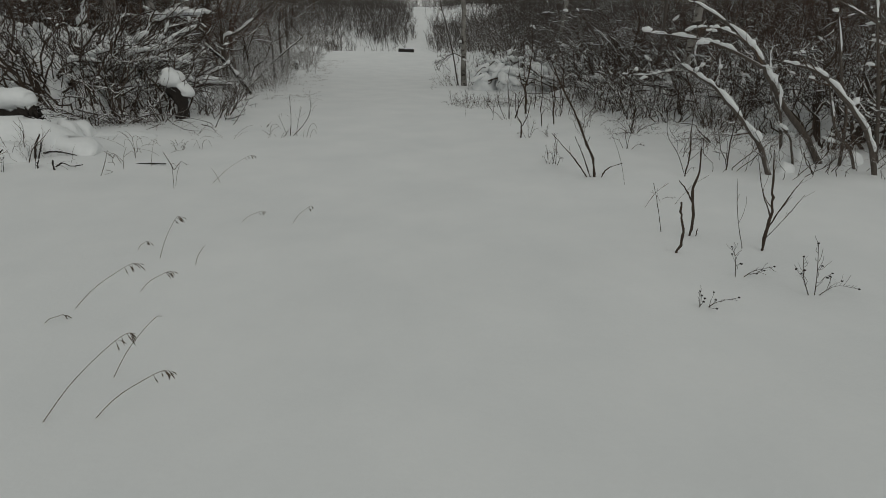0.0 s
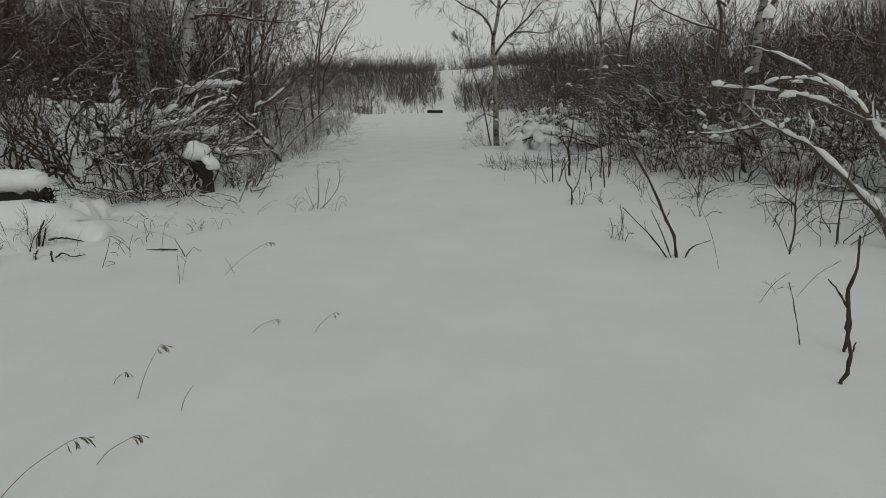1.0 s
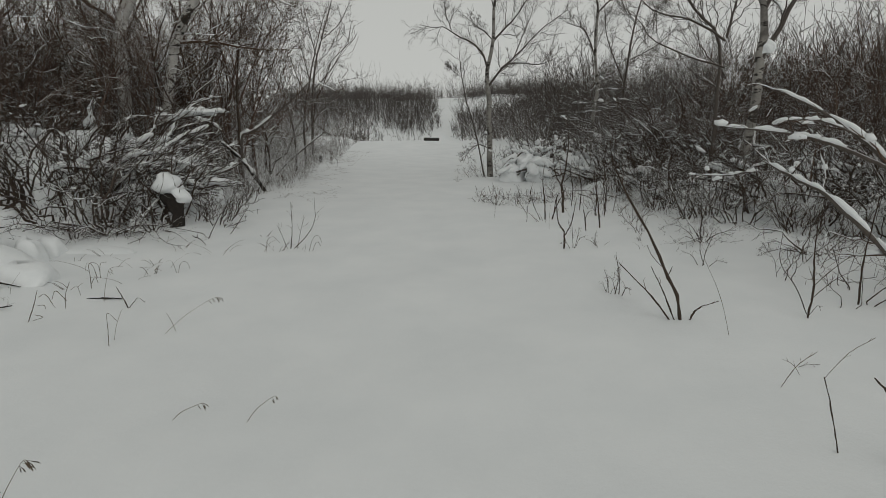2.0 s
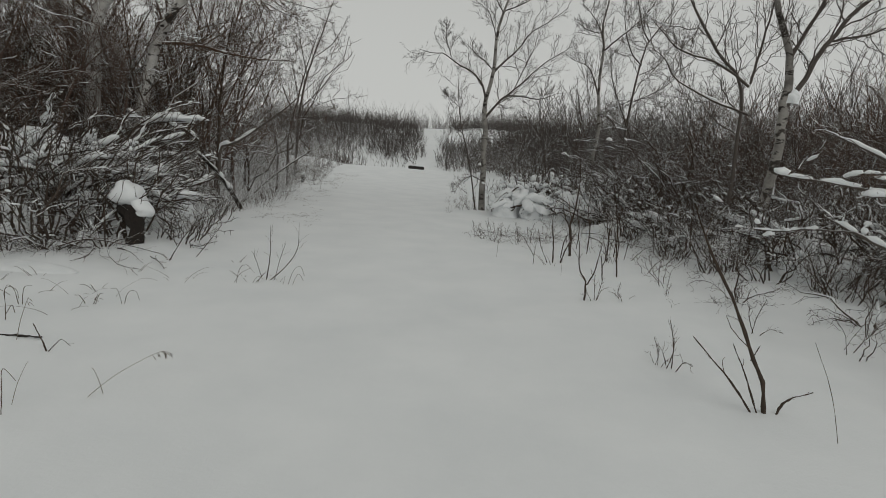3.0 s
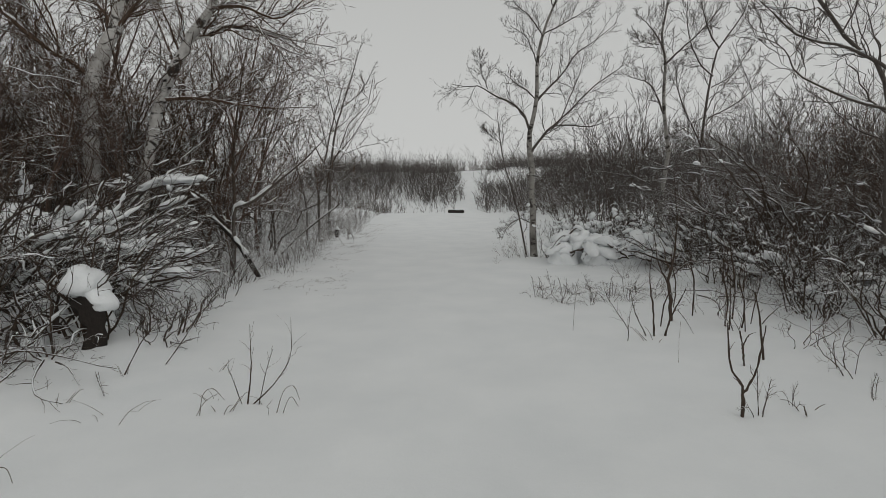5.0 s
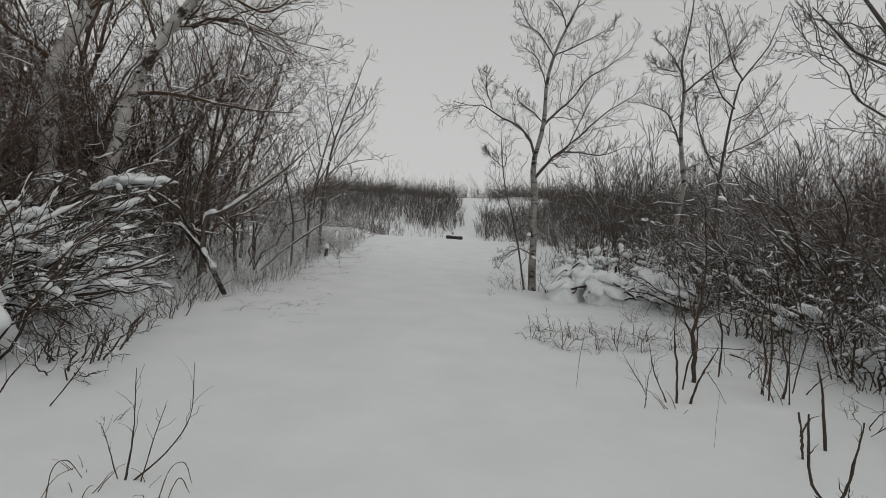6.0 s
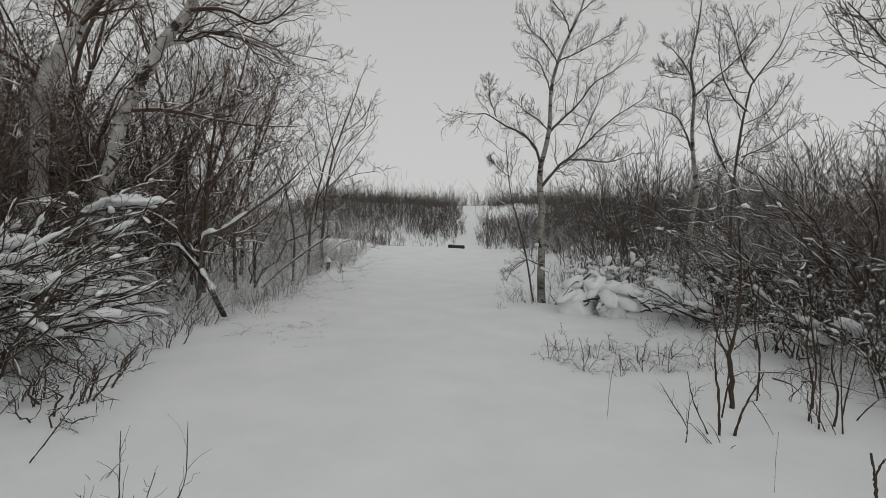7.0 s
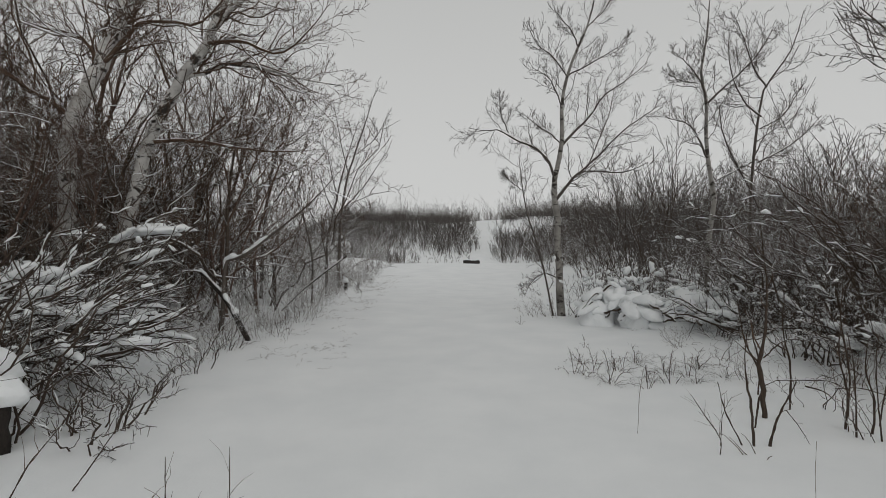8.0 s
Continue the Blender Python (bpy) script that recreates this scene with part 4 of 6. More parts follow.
def sapling(name, at, stems, label, mat=None, per=4, seed=1, ratio=0.35, category="sapling", buds=False, group=""):
    """A small bare plant by guide points (x, y, z, radius) beside its foot."""
    rng = np.random.default_rng(seed)
    root = thing(name, lift(*at), label, category, group)
    for s in stems:
        b = guided([(x, y, z - (0.05 if k == 0 else 0), r * 0.8) for k, (x, y, z, r) in enumerate(s)], 16)
        jit = rng.normal(0, 0.32, b[0].shape) * b[1][..., None]
        jit[:, 0] = 0
        part("stem", tube_arrays([(b[0] + jit, b[1] * rng.uniform(0.72, 1.3, b[1].shape))], 6 if s[0][3] > 0.005 else 4), mat or M_DARK, root)
        if per:
            tw = sprout(rng, b, per, 0.35, 0.97, ratio, (0.4, 0.9), 4, 0.15, (0, 0, 0.06), rmin=0.0014, least=0.03)
            part("twig_spray", tube_arrays([tw], 3), M_TWIG, root, kind="stuff")
    return root


DEAD = "dead blackened stub of a sapling in the snow"
sapling("sapling_stub", (1.86, 3.78), [[(0, 0, 0, 0.013), (-0.01, 0, 0.15, 0.012), (-0.05, 0, 0.34, 0.011), (-0.03, 0, 0.5, 0.009), (-0.05, 0, 0.66, 0.007)],
                                      [(-0.03, 0, 0.3, 0.007), (-0.1, 0.01, 0.36, 0.006), (-0.16, 0.01, 0.42, 0.003)], [(0.03, 0, 0.0, 0.006), (0.04, 0, 0.06, 0.004)]], DEAD, per=0, seed=2)
sapling("sapling_stub", (1.61, 3.46), [[(0, 0, 0, 0.012), (0.03, 0, 0.12, 0.011), (0.0, 0, 0.25, 0.010), (-0.02, 0, 0.36, 0.007)]], DEAD, per=0, seed=3)
sapling("dry_stalk", (1.69, 3.88), [[(0, 0, 0, 0.004), (-0.07, 0, 0.2, 0.004), (-0.13, 0, 0.38, 0.003)]], "thin dry stalk leaning out of the snow", per=0, category="stalk")
sapling("sapling", (2.23, 3.51), [[(0, 0, 0, 0.013), (0.0, 0, 0.28, 0.011), (-0.03, 0, 0.45, 0.008), (-0.08, 0, 0.7, 0.003)], [(0, 0, 0.2, 0.007), (0.1, 0.02, 0.36, 0.005), (0.18, 0.03, 0.5, 0.002)],
                                [(0.0, 0, 0.13, 0.004), (0.14, 0.05, 0.22, 0.003), (0.24, 0.06, 0.38, 0.002)], [(0.0, 0, 0.3, 0.006), (-0.1, 0, 0.45, 0.004), (-0.16, 0, 0.62, 0.002)],
                                [(-0.1, 0.03, 0, 0.004), (-0.2, 0.03, 0.24, 0.003), (-0.26, 0.03, 0.5, 0.002)]], "bare branching sapling with a dark stem", per=2, seed=4)
sapling("sapling", (1.62, 5.54), [[(0, 0, 0, 0.017), (-0.05, 0, 0.2, 0.015), (-0.16, 0, 0.42, 0.013), (-0.3, 0, 0.7, 0.011), (-0.46, 0, 0.96, 0.009), (-0.6, 0, 1.25, 0.004)],
                                 [(-0.05, 0, 0.0, 0.008), (-0.25, 0, 0.2, 0.007), (-0.5, 0, 0.46, 0.004)], [(-0.03, 0, 0.0, 0.007), (-0.16, 0, 0.24, 0.006), (-0.26, 0, 0.43, 0.003)],
                                 [(0.04, 0, 0.0, 0.009), (0.12, 0, 0.09, 0.008), (0.27, 0, 0.15, 0.005)], [(-0.14, 0, 0.38, 0.005), (-0.1, 0, 0.42, 0.003)]],
        "leaning dark sapling with broken side shoots", per=2, seed=5, ratio=0.2)
sapling("forked_sapling", (1.18, 8.12), [[(0, 0, 0, 0.014), (-0.01, 0, 0.21, 0.013), (-0.09, 0, 0.36, 0.009), (-0.12, 0, 0.66, 0.005)], [(-0.01, 0, 0.2, 0.010), (0.08, 0, 0.34, 0.009), (0.13, 0, 0.64, 0.004)]],
        "small forked sapling shaped like a Y", per=2, seed=6, ratio=0.18)
sapling("sapling", (0.9, 10.03), [[(0, 0, 0, 0.006), (0.01, 0, 0.12, 0.005), (-0.1, 0, 0.3, 0.004), (-0.2, 0, 0.46, 0.002)], [(0.01, 0, 0.12, 0.005), (0.03, 0, 0.3, 0.004), (0.1, 0, 0.45, 0.002)]],
        "thin forked seedling in the snow", per=8, seed=7)
sapling("sapling", (1.66, 10.95), [[(0, 0, 0, 0.034), (-0.01, 0, 0.25, 0.03), (-0.04, 0, 0.5, 0.026), (0.02, 0, 0.8, 0.017), (0.06, 0.05, 1.3, 0.011), (0.02, 0.05, 1.8, 0.004)], [(-0.03, 0, 0.48, 0.012), (-0.16, 0, 0.72, 0.009), (-0.22, 0, 1.1, 0.004)],
                                 [(0.0, 0, 0.6, 0.01), (0.2, 0, 0.72, 0.008), (0.45, 0, 0.7, 0.004)]], "dark broken trunk of a sapling at the thicket edge", M_DARK, ratio=0.2, per=5, seed=8)
sapling("sapling", (1.24, 10.22), [[(0, 0, 0, 0.013), (-0.02, 0, 0.3, 0.011), (-0.06, 0, 0.66, 0.007), (-0.03, 0, 0.95, 0.003)], [(0.1, 0, 0, 0.014), (0.16, 0, 0.18, 0.012), (0.24, 0, 0.36, 0.009), (0.32, 0, 0.52, 0.005)],
                                  [(-0.06, 0.02, 0, 0.008), (-0.2, 0.02, 0.25, 0.006), (-0.26, 0.02, 0.5, 0.003)], [(0.24, 0, 0.34, 0.005), (0.34, 0.02, 0.16, 0.004), (0.42, 0.02, 0.02, 0.002)]],
        "clump of dark stems spreading like a V", M_DARK, ratio=0.2, per=4, seed=28)
for k, (x, y, h) in enumerate([(2.15, 10.62, 0.9), (2.28, 10.5, 0.75), (2.0, 11.2, 1.1), (2.4, 11.0, 1.2), (1.95, 11.7, 0.9)]):
    sapling("sapling", (x, y), [[(0, 0, 0, 0.013), (0.02, 0, 0.35 * h, 0.011), (-0.04, 0, 0.7 * h, 0.008), (-0.02, 0, h, 0.003)]], "thin dark stem at the thicket edge", M_DARK, ratio=0.35, per=5, seed=120 + k, group="stems at the thicket edge")
sapling("sapling_stub", (1.68, 9.16), [[(0, 0, 0, 0.011), (-0.02, 0, 0.16, 0.010), (-0.05, 0, 0.31, 0.008)], [(-0.03, 0, 0.2, 0.007), (0.02, 0, 0.27, 0.006), (0.08, 0, 0.3, 0.003)]], DEAD, per=0, seed=9)
sapling("sapling_stub", (1.92, 9.32), [[(0, 0, 0, 0.012), (-0.03, 0, 0.25, 0.011), (-0.06, 0, 0.45, 0.009), (-0.1, 0, 0.62, 0.006)]], DEAD, per=2, seed=10, ratio=0.12)
sapling("sapling", (2.58, 5.56), [[(0, 0, 0, 0.009), (0.01, 0, 0.25, 0.008), (-0.02, 0, 0.5, 0.006), (-0.03, 0, 0.85, 0.003)], [(-0.01, 0, 0.08, 0.005), (-0.12, 0, 0.25, 0.004), (-0.26, 0, 0.45, 0.003), (-0.27, 0, 0.7, 0.002)],
                                 [(0, 0, 0.2, 0.003), (0.15, 0, 0.3, 0.003), (0.28, 0, 0.38, 0.002)], [(0, 0, 0.3, 0.003), (0.12, 0, 0.38, 0.003), (0.25, 0, 0.5, 0.002)], [(0, 0, 0.06, 0.003), (0.06, 0, 0.1, 0.002), (0.09, 0, 0.06, 0.002)]],
        "thin upright sapling with a bowed side stem", per=2, seed=15, ratio=0.2)
sapling("sapling", (3.2, 5.9), [[(0, 0, 0, 0.009), (-0.02, 0, 0.4, 0.008), (0.02, 0, 0.9, 0.004)], [(0, 0, 0.25, 0.008), (-0.12, 0, 0.2, 0.007), (-0.2, 0, 0.22, 0.005)]], "dark straight shoot with a broken side twig", per=3, seed=16, ratio=0.2)
sapling("dry_stalk", (1.85, 5.23), [[(0, 0, 0, 0.002), (-0.1, 0, 0.28, 0.002), (-0.24, 0, 0.57, 0.0015)]], "thin dry stalk leaning out of the snow", M_SEED, per=0, category="stalk")
sapling("dry_stalk", (0.4, 10.45), [[(0, 0, 0, 0.003), (0.02, 0, 0.3, 0.003), (0.06, 0, 0.56, 0.002)]], "dry stalk with a few small sprigs", M_SEED, per=5, category="stalk", seed=18, ratio=0.15)
sapling("dry_stalk", (1.16, 9.27), [[(0, 0, 0, 0.002), (0.0, 0, 0.2, 0.002), (0.01, 0, 0.38, 0.0015)]], "thin dry stalk standing in the snow", M_STRAW, per=0, category="stalk")
for k, (x, y, dx, dz) in enumerate([(2.05, 4.6, 0.28, 0.26), (1.75, 4.5, 0.2, 0.22), (2.0, 4.65, -0.14, 0.1), (1.95, 4.75, 0.2, 0.02)]):
    sapling("dry_stalk", (x, y), [[(0, 0, 0, 0.002), (dx * 0.5, 0, dz * 0.6, 0.002), (dx, 0, dz, 0.0015)]], "bent dry grass stalk in the snow", M_SEED, per=2, category="stalk", seed=60 + k, ratio=0.2)

# left bank twigs
sapling("seedling", (-2.39, 8.15), [[(0, 0, 0, 0.007), (0.05, 0, 0.25, 0.005), (0.06, 0, 0.62, 0.002)], [(0.02, 0, 0.02, 0.006), (0.2, 0.05, 0.14, 0.005), (0.34, 0.05, 0.36, 0.004), (0.36, 0.05, 0.66, 0.002)],
                                  [(-0.02, 0, 0, 0.004), (-0.1, 0, 0.2, 0.003), (-0.14, 0, 0.3, 0.002)], [(0.1, 0, 0.05, 0.004), (0.16, 0.02, 0.25, 0.003), (0.22, 0.02, 0.42, 0.002)]],
        "bare branching seedling standing in the open snow", per=5, seed=10)
sapling("seedling", (-3.75, 8.61), [[(0, 0, 0, 0.008), (0.2, 0, 0.28, 0.006), (0.45, 0, 0.56, 0.003)]], "slanting bare stem above the snow", per=4, seed=11)
sapling("seedling", (-3.6, 8.94), [[(0, 0, 0, 0.006), (0.2, 0, 0.2, 0.005), (0.37, 0, 0.43, 0.003)]], "slanting bare stem above the snow", per=3, seed=12)
sapling("seedling", (-5.1, 12.9), [[(0, 0, 0, 0.007), (0.2, 0, 0.3, 0.006), (0.45, 0, 0.55, 0.003)], [(0.02, 0, 0, 0.006), (0.12, 0, 0.3, 0.004), (0.3, 0, 0.5, 0.003)]], "twigs under the leaning log", per=5, seed=13)


def stalk(at, tip, seed, label="dry grass stalk with a nodding seed head", heads=7):
    """An oat-like grass: a thin bowed stem and hanging spikelets."""
    rng = np.random.default_rng(seed)
    root = thing("grass_stalk", lift(*at), label, "grass", "dry grass stalks")
    dx, dz = tip
    b = guided([(0, 0, -0.05, 0.0022), (dx * 0.4, 0.02, dz * 0.42, 0.0018), (dx * 0.75, 0.04, dz * 0.8, 0.0014), (dx * 0.95, 0.05, dz * 0.97, 0.0012), (dx * 1.04, 0.05, dz * 0.98, 0.001)], 14)
    blade = part("stem", tube_arrays([b], 4), M_STRAW, root)
    if heads:
        u = rng.uniform(8, 13.9, heads).astype(int)
        p = b[0][0][u]
        d = np.stack([rng.uniform(0.2, 0.9, heads), rng.normal(0, 0.25, heads), rng.uniform(-1.0, 0.1, heads)], 1)
        s = grow(rng, p, d, rng.uniform(0.025, 0.05, heads), np.full(heads, 0.0012), np.full(heads, 0.0008), 5, 0.1, (0, 0, -0.3))
        R = s[1].copy()
        R[:] = np.array([0.0006, 0.0007, 0.0019, 0.0021, 0.0004])
        part("seed_head", tube_arrays([(s[0], R)], 5), M_SEED, blade, "brown drooping spikelets", kind="stuff")
    return root


for k, (x, y, dx, dz, n) in enumerate([(-1.54, 1.74, 0.43, 0.37, 9), (-1.36, 1.76, 0.33, 0.19, 11), (-1.43, 2.02, 0.26, 0.28, 0), (-2.02, 2.62, 0.40, 0.25, 10), (-1.77, 2.82, 0.21, 0.11, 10),
                                       (-2.06, 2.46, 0.11, 0.03, 4), (-1.88, 3.29, 0.17, 0.28, 14), (-2.1, 3.42, 0.07, 0.05, 6), (-1.6, 3.2, 0.07, 0.11, 0), (-1.24, 4.1, 0.18, 0.13, 4),
                                       (-1.66, 4.09, 0.2, 0.08, 5), (-2.4, 5.25, 0.47, 0.28, 11), (-2.28, 5.3, -0.1, 0.13, 0), (-2.66, 5.1, 0.08, 0.23, 0), (-3.36, 5.96, 0.08, 0.3, 3)]):
    stalk((x, y), (dx, dz), 200 + k, heads=n)


def tuft(seed, blades, height, label, arch=0.16, mat=None, fan=0.5, name="grass_tuft", r=0.0025, group="dry grass tufts"):
    rng = np.random.default_rng(seed)
    root = thing(name, (0, 0, 0), label, "grass", group)
    a = rng.uniform(0, 2 * np.pi, blades)
    p = np.stack([0.10 * np.cos(a), 0.10 * np.sin(a), np.full(blades, -0.03)], 1) * rng.random((blades, 1))
    p[:, 2] = -0.03
    d = np.stack([fan * np.cos(a), fan * np.sin(a), np.ones(blades)], 1)
    b = grow(rng, p, d, height * rng.uniform(0.5, 1.2, blades), np.full(blades, r), np.full(blades, r * 0.4), 6, 0.1, (0.02, 0, -arch))
    part("blade_tuft", tube_arrays([b], 3), mat or M_STRAW, root, kind="stuff")
    return root


rng = np.random.default_rng(31)
BENT = "tuft of bent straw-coloured grass"
tufts = [tuft(300, 5, 0.3, BENT, arch=0.34, mat=M_SEED, r=0.0026), tuft(301, 4, 0.26, BENT, arch=0.4, mat=M_SEED, r=0.0026), tuft(302, 5, 0.36, BENT, arch=0.44, r=0.0024)]
spots = [(float(left_edge(y)) + rng.uniform(0.2, 2.2), y) for y in rng.uniform(12.5, 33, 150)]
spots += [(float(right_edge(y)) - rng.uniform(0.1, 1.2), y) for y in rng.uniform(8.5, 24, 30)]
scatter(tufts, spots, rng, (0.6, 1.2))
small = [tuft(310, 4, 0.2, "few bent dry grass blades in the snow", arch=0.2, r=0.003, mat=M_SEED, name="grass_wisp"), tuft(311, 3, 0.26, "few bent dry grass blades in the snow", arch=0.26, r=0.0018, mat=M_SEED, name="grass_wisp")]
spots = [(-2.5, 7.95), (-2.2, 8.05), (-2.65, 8.2), (-4.0, 5.6), (-3.9, 6.3), (-4.2, 5.9), (-3.7, 7.3), (-3.4, 7.0), (-4.4, 7.5), (-4.2, 8.3), (-3.7, 8.6), (-3.5, 6.6), (-4.6, 7.2), (-3.2, 7.7), (-3.0, 8.8), (-4.1, 7.0), (1.66, 8.24), (2.1, 8.0), (1.2, 10.0)]
spots += [(rng.uniform(-4.6, -3.0), rng.uniform(5.4, 8.4)) for _ in range(5)]
scatter(small, spots, rng, (0.7, 1.3))

weeds = [sapling("dry_weed", (0, 0), [[(0, 0, 0, 0.0062), (0.02, 0, 0.2, 0.0052), (0.08, 0.03, 0.42, 0.0036)], [(0.03, 0.04, 0, 0.0062), (-0.06, 0.05, 0.18, 0.0046), (-0.08, 0.08, 0.32, 0.0036)], [(-0.04, 0, 0, 0.0062), (-0.15, 0, 0.12, 0.0046), (-0.3, 0.02, 0.16, 0.0036)], [(0.05, 0, 0, 0.0062), (0.18, 0, 0.1, 0.0046), (0.32, -0.02, 0.1, 0.0036)]],
                 "dry brown weed with small side sprigs", M_DARK, per=9, seed=40 + k, ratio=0.32, category="weed", group="dry weeds") for k in range(2)]
spots = [(0.16, 12.7), (0.54, 12.3), (0.9, 12.0), (1.2, 12.2), (1.5, 12.5), (0.45, 12.9), (1.1, 13.1), (0.56, 14.4), (0.8, 12.8), (1.75, 13.0), (1.35, 12.6), (1.3, 8.15), (1.6, 8.3), (1.33, 6.2), (1.25, 6.25), (2.5, 7.2), (2.9, 8.2), (2.2, 8.4), (-0.4, 17.0)]
spots += [(float(left_edge(y)) + rng.uniform(0.1, 1.3), y) for y in rng.uniform(14, 32, 30)]
scatter(weeds, spots, rng, (0.5, 1.0))
for x, y, s in ((0.75, 12.9, 0.5), (1.3, 12.7, 0.45), (1.75, 12.9, 0.55), (0.35, 13.3, 0.42), (0.3, 12.6, 0.4), (1.0, 12.3, 0.42), (1.5, 12.2, 0.4), (0.55, 12.2, 0.38), (1.1, 13.3, 0.5), (1.9, 12.4, 0.45)):
    copy_thing(sprawl[0], pose(*lift(x, y), 0, 0, 90 * x) @ Matrix.Diagonal((s, s, s * 0.8, 1)))


def rose_weed(at, stems, seed, label):
    """A low sprig with dark round seed cups."""
    rng = np.random.default_rng(seed)
    root = thing("seed_weed", lift(*at), label, "weed", "low weeds with dark seed cups")
    for s in stems:
        b = guided([(x, y, z, r) for x, y, z, r in s], 8)
        sprig = part("stem", tube_arrays([b], 4), M_DARK, root)
        tw = sprout(rng, b, 9, 0.15, 0.95, 0.4, (0.4, 1.1), 4, 0.2, (0, 0, 0.1), rmin=0.0014, least=0.04)
        part("twig_spray", tube_arrays([tw], 3), M_DARK, root, kind="stuff")
        for e in (b[0][0][-1], *tw[0][:3, -1]):
            poly_part("seed_cup", lump_arrays(rng, (0.006, 0.006, 0.007), 0.2, 4, 7), M_ROT, sprig, at=e)
    return root


rose_weed((2.16, 2.84), [[(0, 0, -0.03, 0.003), (-0.03, 0, 0.15, 0.002), (-0.07, 0, 0.32, 0.0015)], [(0, 0, -0.02, 0.003), (0.1, 0, 0.06, 0.002), (0.24, 0, 0.04, 0.0015)],
                         [(-0.03, 0, -0.02, 0.003), (-0.1, 0, 0.12, 0.002), (-0.13, 0, 0.24, 0.0015)]], 50, "low twiggy weed with dark seed cups")
rose_weed((1.45, 2.69), [[(0, 0, -0.03, 0.003), (0.06, 0, 0.03, 0.002), (0.18, 0, 0.06, 0.0015)], [(-0.02, 0, -0.03, 0.002), (-0.04, 0, 0.1, 0.0015)]], 51, "small sprig with dark seed cups")
rose_weed((1.85, 3.08), [[(0, 0, -0.03, 0.003), (0.08, 0, 0.04, 0.002), (0.2, 0, 0.07, 0.0015)], [(-0.02, 0, -0.03, 0.003), (-0.05, 0, 0.12, 0.002), (-0.09, 0, 0.2, 0.0015)]], 52, "thin sprig with dark seed cups")

# ---- snow-loaded boughs beside the start of the trail ----


def snow_back(rng, b, load, spans, steps=14):
    """Lumpy ridges of snow that cling to the upper side of one bowed stem."""
    P, R = b[0][0], b[1][0]
    m = len(R) - 1
    got = []
    for u0, u1 in spans:
        u = np.linspace(u0, u1, steps) * m
        Q = np.stack([np.interp(u, np.arange(m + 1), P[:, c]) for c in range(3)], 1)
        r = np.interp(u, np.arange(m + 1), R)
        T = unit(np.gradient(Q, axis=0))
        N = unit(np.array([0, 0, 1.0]) - T[:, 2:3] * T)
        lump = even(even(rng.uniform(0.3, 1.7, (1, steps))))[0]
        S = (r * 0.75 + load) * np.sin(np.pi * np.linspace(0.05, 0.95, steps)) ** 0.4 * lump
        got.append(((Q + N * (r * 0.7 + S * 0.55)[:, None])[None], S[None]))
    return got


def bough(at, stems, label, seed, load=0.014, twigs=9, upto=0.98):
    """Bowed grey stems with thick snow on their backs."""
    rng = np.random.default_rng(seed)
    root = thing("bowed_tree", lift(*at), label, "tree", "bowed trees")
    for st in stems:
        b = guided([(px, py, pz, r * 0.7) for px, py, pz, r in st], 24)
        b = (b[0] + rng.normal(0, 0.2, b[0].shape) * b[1][..., None], b[1] * rng.uniform(0.88, 1.12, b[1].shape))
        part("stem", tube_arrays([b], 9), M_BOUGH, root)
        tw = sprout(rng, b, twigs, 0.3, 1.0, 0.28, (0.3, 1.0), 6, 0.15, (0, 0, 0), rmin=0.003, thin=0.4)
        t2 = sprout(rng, tw, 4, 0.2, 1.0, 0.4, (0.3, 0.9), 4, 0.15, (0, 0, 0), rmin=0.002)
        part("twig_spray", tube_arrays([tw, t2], 4), M_TWIG, root, kind="stuff")
        spans = []
        u = rng.uniform(0.15, 0.3)
        while u < upto - 0.05:
            v = min(u + rng.uniform(0.09, 0.24), upto)
            spans.append((u, v))
            u = v + rng.uniform(0.0, 0.07)
        if load < 0.01:
            spans = spans[3::3]
        ridges = snow_back(rng, b, load, spans) + [q for q in [snow_lines(rng, tw, 0.5, load * 0.35, 8, span=(0.3, 0.8))] if len(q[0])]
        part("snow_load", join([tube_arrays(ridges, 8, 0.85)] + pads_on(rng, tw, 4, (0.02, 0.05))), M_SNOW, root, "thick rounded snow on the bough", kind="stuff")
    return root


BOWED = "young tree bowed low, its back loaded with snow"
bough((3.55, 5.6), [[(0, 0, -0.1, 0.042), (-0.07, 0.25, 0.26, 0.036), (-0.15, 0.5, 0.48, 0.033), (-0.36, 0.85, 0.82, 0.028), (-0.42, 1.3, 0.96, 0.022), (-0.54, 1.65, 1.1, 0.008)],
                    [(-0.5, 1.35, 1.0, 0.012), (-0.64, 1.7, 0.97, 0.011), (-0.78, 1.9, 0.92, 0.01), (-1.1, 2.1, 0.92, 0.005)]], BOWED, 60, 0.012)
bough((4.5, 6.2), [[(0, 0, -0.1, 0.05), (-0.28, 0, 0.26, 0.046), (-0.52, 0.1, 0.57, 0.042), (-0.72, 0.25, 0.93, 0.037), (-0.86, 0.4, 1.2, 0.032), (-0.97, 0.8, 1.47, 0.024), (-1.11, 1.0, 1.62, 0.018), (-1.27, 1.2, 1.76, 0.012), (-1.44, 1.4, 1.87, 0.005)],
                   [(-0.8, 0.28, 1.04, 0.03), (-1.09, 0.6, 1.24, 0.025), (-1.36, 0.8, 1.34, 0.02), (-1.69, 1.0, 1.4, 0.013), (-1.9, 1.15, 1.43, 0.005)],
                   [(-0.88, 0.45, 1.28, 0.014), (-1.15, 0.65, 1.45, 0.012), (-1.34, 0.75, 1.48, 0.009), (-1.48, 0.8, 1.47, 0.004)]],
      "leaning tree with boughs under thick snow", 61, 0.016)
